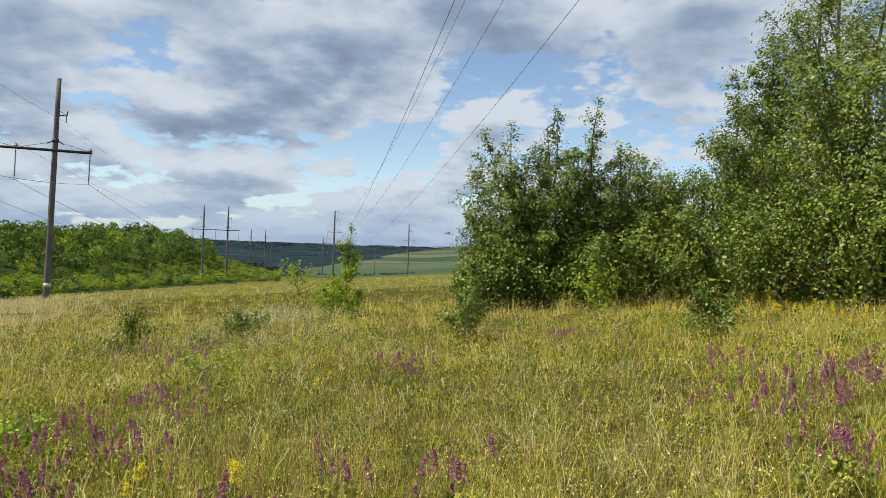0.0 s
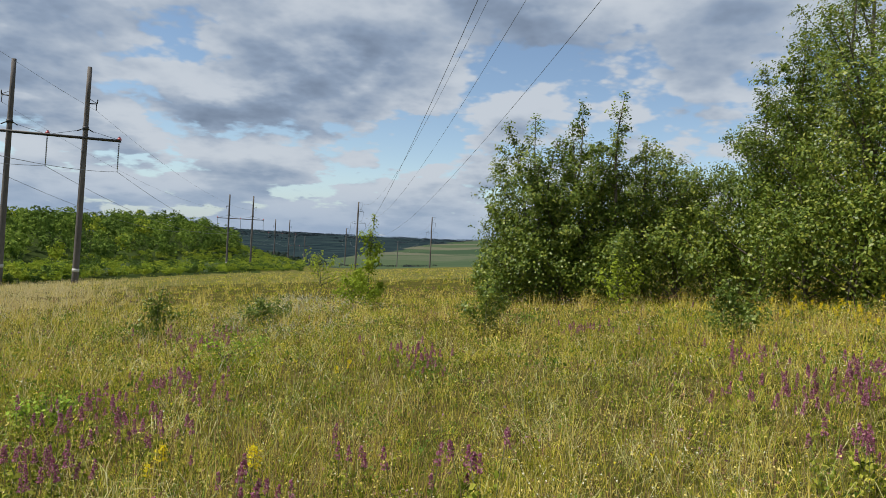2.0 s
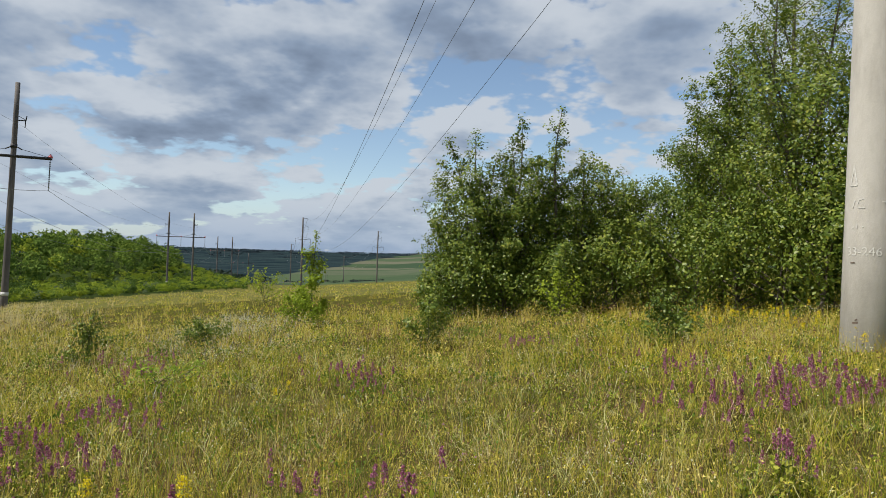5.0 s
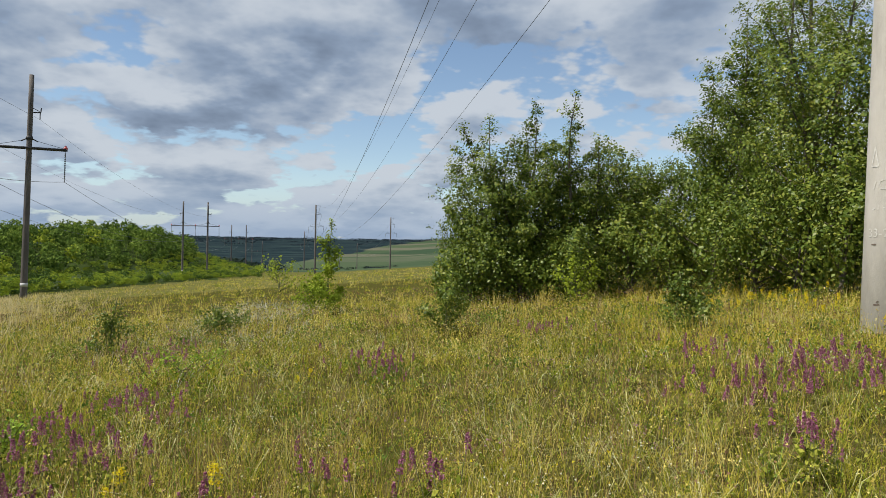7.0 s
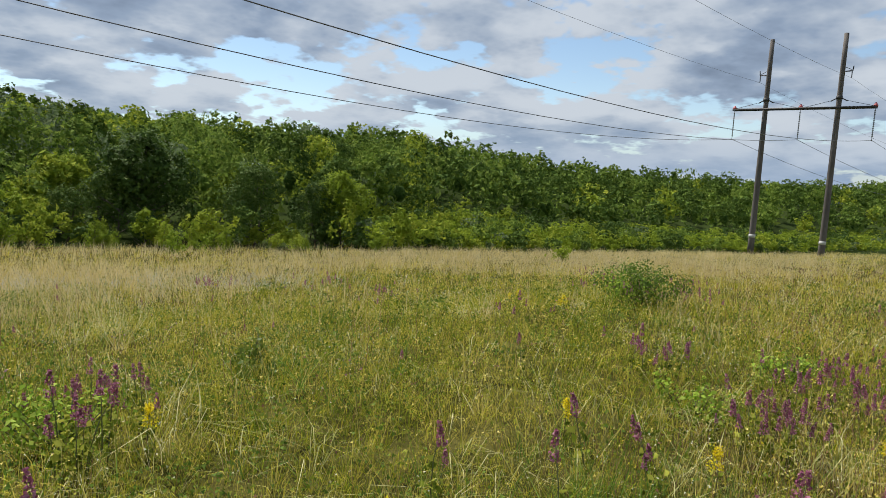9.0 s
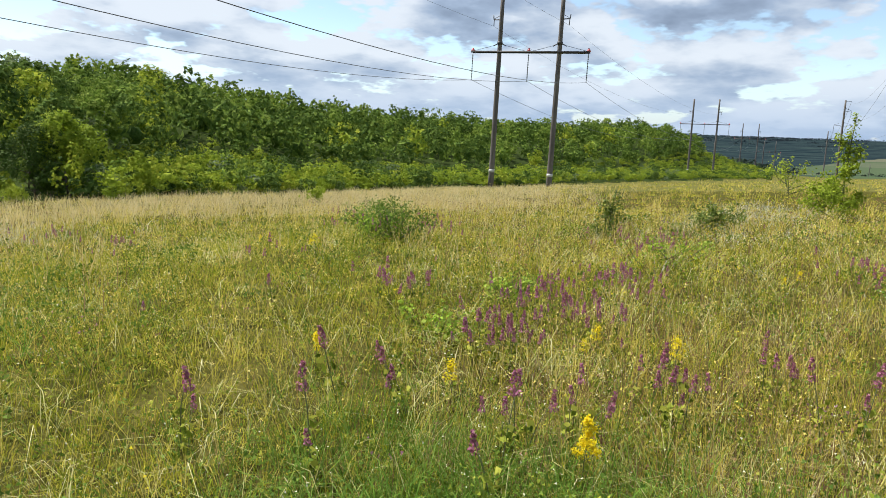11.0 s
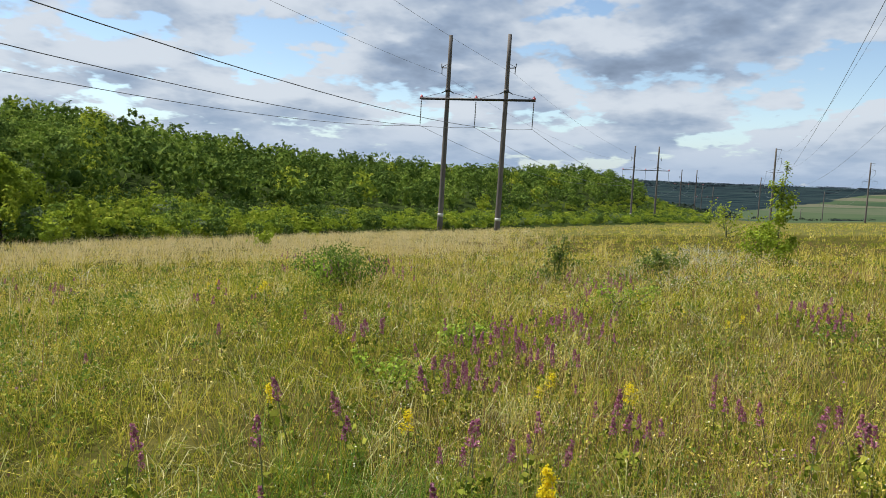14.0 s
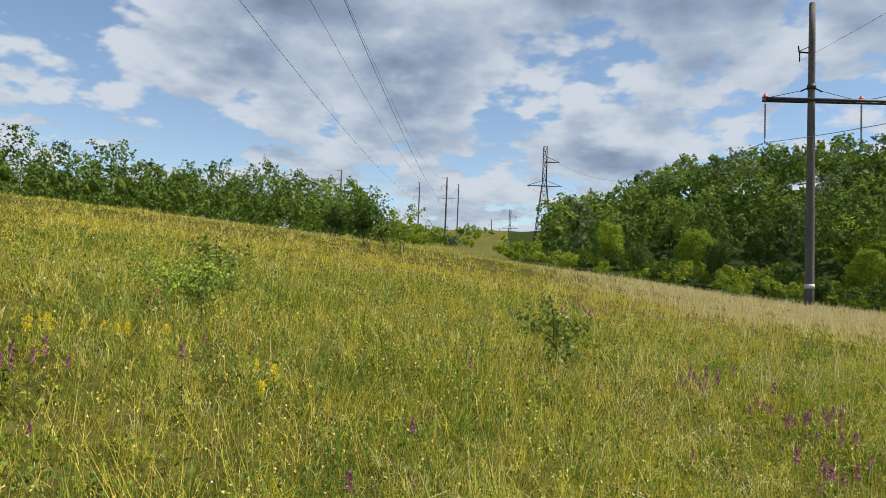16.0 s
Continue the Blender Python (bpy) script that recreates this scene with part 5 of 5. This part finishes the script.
# bearing, distance, how many, how far spread
PURPLES = ((43.6, 9.4, 16, 0.28), (39.4, 9.7, 18, 0.32), (-24.7, 7.2, 22, 0.5), (-25.3, 5.8, 26, 0.3), (-32.1, 6.6, 44, 0.38), (-35.4, 6.3, 14, 0.25), (-29.2, 5.8, 8, 0.15), (-29.9, 4.6, 14, 0.11), (-9.7, 9.5, 14, 0.25), (4.5, 7.8, 10, 0.4), (1.4, 7.3, 8, 0.25), (21.3, 9.8, 14, 0.4), (21.8, 6.8, 10, 0.25), (39.1, 5.5, 12, 0.18), (45.5, 16.8, 14, 0.3), (38.6, 14.1, 14, 0.3), (28.7, 5.4, 14, 0.2), (27.0, 5.9, 16, 0.25), (24.6, 5.1, 16, 0.18), (30.0, 4.5, 18, 0.16), (31.3, 4.2, 8, 0.15), (21.9, 6.7, 14, 0.17), (19.9, 6.2, 6, 0.17), (20.2, 9.2, 18, 0.35), (50.0, 7.2, 5, 0.25), (2.5, 7.7, 8, 0.25), (4.0, 7.5, 6, 0.25), (47.6, 2.8, 2, 0.05), (58.6, 3.0, 2, 0.06), (7.6, 4.2, 3, 0.12), (39.1, 3.5, 3, 0.1), (15.0, 3.5, 4, 0.15), (12.7, 3.8, 2, 0.1), (22.6, 3.3, 3, 0.1), (28.9, 3.0, 4, 0.1), (2.8, 3.8, 4, 0.25), (-2.9, 3.9, 3, 0.15), (10.4, 4.9, 2, 0.1), (18.1, 3.7, 2, 0.1), (85.7, 4.5, 16, 0.18), (87.6, 3.7, 8, 0.11), (76.3, 12.7, 14, 0.2), (103.3, 7.2, 3, 0.1), (67.4, 12.5, 10, 0.35), (63.0, 10.1, 8, 0.25), (172.1, 4.7, 22, 0.2), (174.0, 5.5, 14, 0.18), (179.2, 5.2, 6, 0.12), (180.0, 6.8, 8, 0.17), (-175.0, 7.4, 12, 0.25), (-168.5, 13.4, 16, 0.4), (-177.1, 14.5, 18, 0.5), (157.4, 5.2, 8, 0.12), (160.6, 5.6, 5, 0.12), (175.8, 6.1, 6, 0.25), (166.2, 5.9, 8, 0.2), (-168.1, 11.5, 12, 0.35), (179.6, 6.5, 8, 0.25), (-128.3, 5.3, 6, 0.17), (-158.2, 18.5, 12, 0.9), (-163.4, 16.1, 16, 1))
rng = np.random.default_rng(8)
spots = []
for b, d, n, sp in PURPLES:
    x, y, _ = at(b, d)
    spots += [(x + rng.normal() * sp * 0.8, y + rng.normal() * sp * 0.8) for _ in range(int(n * 1.35))]
for _ in range(110):
    b, d = rng.uniform(-50, 235), 2.3 + 12 * rng.random() ** 1.4
    spots.append(at(b, d)[:2])
spots.sort(key=lambda p: math.hypot(*p))
far_bag = Bag()
for i, (x, y) in enumerate(spots):
    kind, z, turn, size = int(rng.integers(4)), float(ground(x, y)), rng.uniform(0, 360), rng.uniform(0.75, 1.2) * (1.3 if math.hypot(x, y) < 4.2 else 1.0)
    m = pose(x, y, z - 0.01, rng.normal() * 5, rng.normal() * 5, turn) @ Matrix.Diagonal((size, size, size, 1))
    if i < 4:
        spike_things[i].matrix_world = m
    elif i < 290:
        copy_thing(spike_things[kind], m).scale = (size, size, size)
    else:
        v, q = SPIKES[kind][1]
        mm = np.array(m)
        far_bag.add(v @ mm[:3, :3].T + mm[:3, 3], q)
far_flowers = far_bag.mesh("purple_wildflowers")
far_flowers.materials.append(PURPLE)
tagged(part("purple_wildflowers", far_flowers, None), "purple flower spikes in loose drifts farther off in the meadow", "wildflowers", kind="stuff")


def gold(seed, height, width, n):
    """A stem with a loose yellow flower plume."""
    rng = np.random.default_rng(seed)
    stem = tube([(0, 0, 0), (0.01, 0, height * 0.5), (0.0, 0.01, height)], [0.003, 0.0025, 0.0015], 5)
    tufts = np.stack([rng.normal(size=14) * width * 0.45, rng.normal(size=14) * width * 0.45, height * rng.uniform(0.6, 1.0, 14)], 1)
    tufts[:, :2] *= (1.25 - (tufts[:, 2:] - 0.6 * height) / (0.4 * height))
    c = tufts[rng.integers(0, 14, n)] + rng.normal(size=(n, 3)) * 0.010
    m = 24
    a = rng.uniform(0, 2 * np.pi, m)
    lf = leaves(rng, np.stack([0.02 * np.cos(a), 0.02 * np.sin(a), rng.uniform(0.05, 0.6, m) * height], 1), 0.03, 0.1)
    return stem, leaves(rng, c, 0.0125, 0.5), lf


GOLDS = [gold(420, 0.42, 0.058, 900), gold(421, 0.28, 0.04, 160), gold(422, 0.36, 0.045, 180)]
gold_things = []
for st, hd, lf in GOLDS:
    thing = new("yellow_flower")
    part("stem", single("stem", TWIG, st), None, thing)
    part("flower_head", single("flower_head", YELLOW, hd), None, thing)
    tagged(part("leaf", single("leaf", FORB, lf), None, thing), kind="stuff")
    gold_things.append(tagged(thing, "yellow flower plume on a thin stem in the meadow", "wildflower", "yellow flowers in the meadow"))
YELLOWS = ((-30.5, 12.6), (-28.6, 13.4), (-31.6, 11.8), (-24.0, 13.6), (-22.6, 14.6), (-36.6, 9.4), (-37.2, 9.9), (-38.4, 9.0), (-37.8, 8.2), (10.1, 7.5), (21.7, 2.7), (24.5, 4.5), (47.3, 4.0), (48.7, 7.8), (51.6, 8.4), (16.0, 4.2), (-127.4, 6.6), (-129.1, 6.2), (-132.8, 6.7), (-134.8, 6.6), (-143.0, 5.2), (-142.5, 5.5), (-132.5, 14.2), (-39.5, 17.9), (-40.3, 9.2), (-40.9, 6.9), (-26.0, 15.9), (-27.7, 14.9), (-35.8, 10.6), (-26.9, 14.1), (35.0, 3.6), (82.0, 3.8))
placed = set()
for b, d in YELLOWS:
    count = 1 if d < 4.3 else 2 if d < 9 else 4
    for _ in range(count):
        x, y, _z = at(b, d)
        x, y = x + rng.normal() * (0.0 if count == 1 else 0.1 if d < 9 else 0.35), y + rng.normal() * (0.0 if count == 1 else 0.1 if d < 9 else 0.35)
        size = rng.uniform(1.05, 1.2) if d < 4.3 else rng.uniform(0.65, 1.0) if d < 12 else rng.uniform(0.8, 1.15)
        kind = 0 if d < 3.5 else 1 + int(rng.integers(2))
        m = pose(x, y, float(ground(x, y)) - 0.01, 0, 0, rng.uniform(0, 360))
        if kind not in placed:
            gold_things[kind].matrix_world = m
            placed.add(kind)
        else:
            copy_thing(gold_things[kind], m).scale = (size, size, size)

# leafy herb clumps: bearing, distance, height, reach, leaves
for i, (b, d, h, rch, n) in enumerate(((41.6, 9.6, 0.55, 0.6, 2600), (43.2, 9.4, 0.4, 0.4, 1000), (36.9, 4.9, 0.22, 0.22, 600), (30.7, 6.2, 0.25, 0.25, 600), (222.5, 8.4, 0.5, 0.45, 1100), (104.0, 5.0, 0.32, 0.4, 1000), (88.0, 4.2, 0.28, 0.3, 800), (95.0, 6.3, 0.4, 0.45, 1100), (18.5, 9.0, 0.3, 0.4, 700))):
    tree_thing("herb_clump", grow(500 + i, h, rch, 0.02, 16, n, 0.035, 1.6, 3, 0.3, 0.9), HERB_GREEN if i == 0 else GRASS_FRESH, "bushy green herb clump in the meadow", "herb", "herb clumps", pose(*at(b, d), 0, 0, 30 * i), TWIG)


# ---- the bicycle and the post ----
def ring_mesh(radius, tube_r, n=40, sides=8):
    a = np.arange(n) * 2 * np.pi / n
    c = np.stack([radius * np.cos(a), 0 * a, radius * np.sin(a)], 1)
    k = np.arange(sides) * 2 * np.pi / sides
    out = np.stack([np.cos(a), 0 * a, np.sin(a)], 1)
    v = c[:, None] + out[:, None] * (tube_r * np.cos(k))[None, :, None] + np.array([0, 1.0, 0]) * (tube_r * np.sin(k))[None, :, None]
    i, j = np.meshgrid(np.arange(n), np.arange(sides), indexing="ij")
    q = np.stack([i * sides + j, ((i + 1) % n) * sides + j, ((i + 1) % n) * sides + (j + 1) % sides, i * sides + (j + 1) % sides], -1).reshape(-1, 4)
    return v.reshape(-1, 3), q, []


def wheel(name, x, parent):
    w = part(name, smooth(single(name, TYRE, moved(ring_mesh(0.325, 0.024), x, 0, 0.345))), None, parent, "black rubber tyre")
    part("rim", smooth(single("rim", ALLOY, moved(ring_mesh(0.292, 0.012), x, 0, 0.345))), None, w, "silver alloy rim")
    bag = []
    for i in range(24):
        a = i * 2 * math.pi / 24
        bag.append(bar((x + 0.02 * math.cos(a + 1.2), 0.03 * (-1) ** i, 0.345 + 0.02 * math.sin(a + 1.2)), (x + 0.288 * math.cos(a), 0, 0.345 + 0.288 * math.sin(a)), 0.0018, 4))
    tagged(part("spoke", single("spoke", ALLOY, *bag), None, w), kind="stuff")
    part("hub", single("hub", ALLOY, bar((x, -0.05, 0.345), (x, 0.05, 0.345), 0.022, 10)), None, w)
    return w


def bicycle():
    thing = new("bicycle")
    rear, front = -0.45, 0.62
    bb, seat_top, head_low, head_top = (-0.03, 0, 0.30), (-0.19, 0, 0.76), (0.40, 0, 0.66), (0.37, 0, 0.80)
    wheel("rear_wheel", rear, thing)
    wheel("front_wheel", front, thing)
    part("bicycle_frame", smooth(single("bicycle_frame", BLACK_PAINT, bar(bb, seat_top, 0.021, 10), bar(bb, head_low, 0.029, 10), bar((-0.17, 0, 0.70), head_top, 0.025, 10), bar(head_low, head_top, 0.028, 10),
         bar(bb, (rear, 0.06, 0.345), 0.011, 8), bar(bb, (rear, -0.06, 0.345), 0.011, 8), bar((-0.18, 0, 0.72), (rear, 0.06, 0.345), 0.009, 8), bar((-0.18, 0, 0.72), (rear, -0.06, 0.345), 0.009, 8))), None, thing, "dark painted diamond frame")
    part("fork", smooth(single("fork", BLACK_PAINT, bar(head_low, (0.42, 0, 0.62), 0.02, 8), bar((0.42, -0.055, 0.64), (0.42, 0.055, 0.64), 0.014, 8), tube([(0.42, 0.055, 0.64), (0.5, 0.055, 0.48), (front, 0.055, 0.345)], 0.014, 8), tube([(0.42, -0.055, 0.64), (0.5, -0.055, 0.48), (front, -0.055, 0.345)], 0.014, 8))), None, thing)
    part("stem", smooth(single("stem", ALLOY, bar(head_top, (0.35, 0, 0.93), 0.015, 8), bar((0.35, 0, 0.93), (0.43, 0, 0.97), 0.016, 8))), None, thing)
    bars = part("handlebar", smooth(single("handlebar", BLACK_PAINT, tube([(0.36, -0.30, 1.02), (0.40, -0.18, 1.01), (0.43, -0.08, 0.97), (0.43, 0.08, 0.97), (0.40, 0.18, 1.01), (0.36, 0.30, 1.02)], 0.012, 8))), None, thing)
    for s in (-1, 1):
        part("grip", smooth(single("grip", TYRE, bar((0.385, s * 0.21, 1.013), (0.36, s * 0.305, 1.022), 0.017, 8))), None, bars)
        part("bar_end", smooth(single("bar_end", BLACK_PAINT, tube([(0.36, s * 0.30, 1.02), (0.42, s * 0.305, 1.06), (0.46, s * 0.295, 1.12)], 0.012, 8))), None, bars)
        part("brake_lever", single("brake_lever", ALLOY, tube([(0.40, s * 0.17, 1.0), (0.46, s * 0.20, 0.985), (0.45, s * 0.27, 0.98)], 0.007, 6)), None, bars)
    bm = bmesh.new()
    bmesh.ops.create_cube(bm, size=1.0, matrix=Matrix.Translation((0.49, 0, 0.98)) @ Matrix.Diagonal((0.07, 0.16, 0.11, 1)))
    bmesh.ops.bevel(bm, geom=list(bm.edges), offset=0.015, segments=2, affect="EDGES")
    part("handlebar_bag", bm, GREY_VINYL, thing, "pale grey handlebar bag")
    part("seat_post", smooth(single("seat_post", ALLOY, bar(seat_top, (-0.225, 0, 0.90), 0.0135, 8))), None, thing)
    u = np.linspace(0, 1, 10)
    x = 0.05 - 0.30 * u - 0.10
    half = 0.022 + 0.065 * step(u, 0.35, 0.9)
    prof = np.linspace(0, np.pi, 7)
    v = np.stack([np.stack([np.full(7, xi), h * np.cos(prof), 0.905 + 0.045 * np.sin(prof) * (0.8 + 0.2 * ui) + 0.012 * ui], 1) for xi, h, ui in zip(x, half, u)]).reshape(-1, 3)
    i, j = np.meshgrid(np.arange(9), np.arange(6), indexing="ij")
    q = np.stack([i * 7 + j, i * 7 + j + 1, (i + 1) * 7 + j + 1, (i + 1) * 7 + j], -1).reshape(-1, 4)
    low_v = v * (1, 0.9, 1) - (0, 0, 0.035)
    rim_q = np.array([[a * 7 + e, (a + 1) * 7 + e, (a + 1) * 7 + e + 70, a * 7 + e + 70] for a in range(9) for e in (0, 6)])
    ends = np.array([[e * 7 + c, e * 7 + c + 1, e * 7 + c + 71, e * 7 + c + 70] for e in (0, 9) for c in range(6)])
    part("saddle", smooth(mesh_np("saddle", np.concatenate([v, low_v]), np.concatenate([q, q + 70, rim_q, ends]))), GREY_VINYL, thing, "pale grey padded saddle")
    a = np.radians(np.linspace(55, 190, 14))
    part("mudguard", smooth(single("mudguard", GREY_VINYL, tube(np.stack([rear + 0.375 * np.cos(a), 0 * a, 0.345 + 0.375 * np.sin(a)], 1), 0.026, 6))), None, thing, "pale plastic rear mudguard")
    crank = part("crank", smooth(single("crank", ALLOY, moved(ring_mesh(0.09, 0.006, 30, 5), -0.03, 0.05, 0.30), bar((-0.03, 0.06, 0.30), (0.08, 0.075, 0.17), 0.009, 6), bar((-0.03, -0.06, 0.30), (-0.14, -0.075, 0.43), 0.009, 6), bar((-0.03, -0.06, 0.30), (-0.03, 0.06, 0.30), 0.018, 8))), None, thing)
    for p, y in (((0.08, 0.11, 0.17), 0.04), ((-0.14, -0.11, 0.43), -0.04)):
        bag = Bag()
        box(bag, (p[0] - 0.045, min(p[1] - y, p[1] + y), p[2] - 0.012), (p[0] + 0.045, max(p[1] - y, p[1] + y), p[2] + 0.012))
        part("pedal", single("pedal", TYRE, (np.concatenate(bag.v), np.concatenate(bag.q), [])), None, crank)
    part("kickstand", single("kickstand", STEEL, bar((-0.10, 0.05, 0.30), (-0.16, 0.26, -0.02), 0.009, 6)), None, thing)
    return tagged(thing, "dark bicycle with a pale saddle parked upright in the tall grass", "bicycle")


bike = bicycle()
bike.matrix_world = pose(*at(104.7, 14.0), -5, 0, -118)


def post_mesh():
    t = np.linspace(0, 1, 7)
    v, q, c = tube(np.stack([0.02 * np.sin(4 * t), 0.015 * t, -0.1 + 0.62 * t], 1), 0.05 + 0.012 * np.sin(9 * t), 9)
    return v, q, c


stump = part("post", smooth(single("post", OLD_WOOD, post_mesh())), None)
stump.matrix_world = pose(*at(94.9, 13.6), 4, 3, 0)
tagged(stump, "short charred wooden post sticking out of the grass", "post")


# ---- marks on the concrete pole ----
def wrapped(me, angle, z, radius):
    """Bends a flat mesh (x along, y up) round the pole."""
    co = np.empty(len(me.vertices) * 3, np.float32)
    me.vertices.foreach_get("co", co)
    co = co.reshape(-1, 3)
    a = radians(angle) + co[:, 0] / radius
    out = np.stack([np.cos(a) * radius, np.sin(a) * radius, z + co[:, 1]], 1)
    me.vertices.foreach_set("co", out.astype(np.float32).ravel())
    me.update()
    return me


def letters(text, size):
    cu = bpy.data.curves.new("letters", "FONT")
    cu.body, cu.size, cu.align_x, cu.resolution_u = text, size, "CENTER", 3
    ob = new("letters", cu)
    bpy.context.view_layer.update()
    me = bpy.data.meshes.new_from_object(ob.evaluated_get(bpy.context.evaluated_depsgraph_get()))
    bpy.data.objects.remove(ob)
    return me


def flat_bars(pieces):
    """Thin upright quads from (x0, y0, x1, y1, width) strokes, cut into short lengths so that they bend."""
    bag = Bag()
    for x0, y0, x1, y1, w in pieces:
        t = np.linspace(0, 1, 6)
        p = np.stack([x0 + (x1 - x0) * t, y0 + (y1 - y0) * t], 1)
        d = np.array([y0 - y1, x1 - x0]) / (math.hypot(x1 - x0, y1 - y0) + 1e-9) * w / 2
        v = np.concatenate([p + d, p - d])
        k = np.arange(5)
        bag.add(np.c_[v, np.zeros(12)], np.stack([k, k + 6, k + 7, k + 1], 1))
    return bag.mesh("mark")


CHALK = solid("chalk_paint", ((0.35, (0.47, 0.44, 0.39)), (0.65, (0.66, 0.65, 0.61))), 30, 0.8)
RUST = solid("rust_streak", ((0.3, (0.10, 0.075, 0.055)), (0.7, (0.20, 0.16, 0.13))), 14, 0.95)
FACE = -134.4
for me, ang, z, mat_ in ((letters("33-246", 0.15), FACE - 20, 1.12, CHALK), (flat_bars(((-0.05, 0, 0.05, 0, 0.018), (0.05, 0, 0.0, 0.24, 0.018), (-0.05, 0, 0.0, 0.24, 0.018))), FACE - 45, 1.98, CHALK),
                         (flat_bars(((-0.18, 0, -0.15, 0.1, 0.016), (-0.10, 0.0, -0.02, 0.0, 0.016), (-0.09, 0.10, -0.04, 0.11, 0.014), (-0.11, 0.05, -0.1, 0.1, 0.014))), FACE - 15, 1.70, CHALK),
                         (flat_bars(((-0.12, 0.05, -0.06, 0.05, 0.016), (-0.03, 0.0, 0.0, 0.11, 0.016), (0.02, 0.0, 0.05, 0.11, 0.016), (0.08, 0.02, 0.13, 0.09, 0.016), (0.16, 0, 0.16, 0.1, 0.016))), FACE + 32, 1.72, CHALK),
                         (flat_bars(((-0.1, 0, -0.06, 0.02, 0.012), (-0.02, 0, -0.02, 0.06, 0.012), (0.04, 0.02, 0.06, 0.02, 0.012))), FACE - 30, 1.45, CHALK),
                         (flat_bars(((0, 0, 0.008, 0.42, 0.016), (0.008, 0.42, 0.0, 0.95, 0.02), (-0.10, 0.80, -0.105, 0.95, 0.008), (-0.11, 0.95, 0.05, 0.95, 0.01))), FACE + 38, 0.92, RUST),
                         (flat_bars(((-0.03, 0, 0.04, 0.01, 0.022), (0.0, 0.03, 0.03, 0.05, 0.016))), FACE - 30, 0.30, RUST),
                         (flat_bars(((-0.03, 0, 0.03, 0, 0.016),)), FACE - 40, 1.03, RUST)):
    me.materials.clear()
    me.materials.append(mat_)
    mark = part("mark", wrapped(me, ang, z, 0.35 - 0.125 * (z + 1.5) / 24 + 0.004), None, near_pole, "faded white painted mark" if mat_ is CHALK else "dark rust streak")
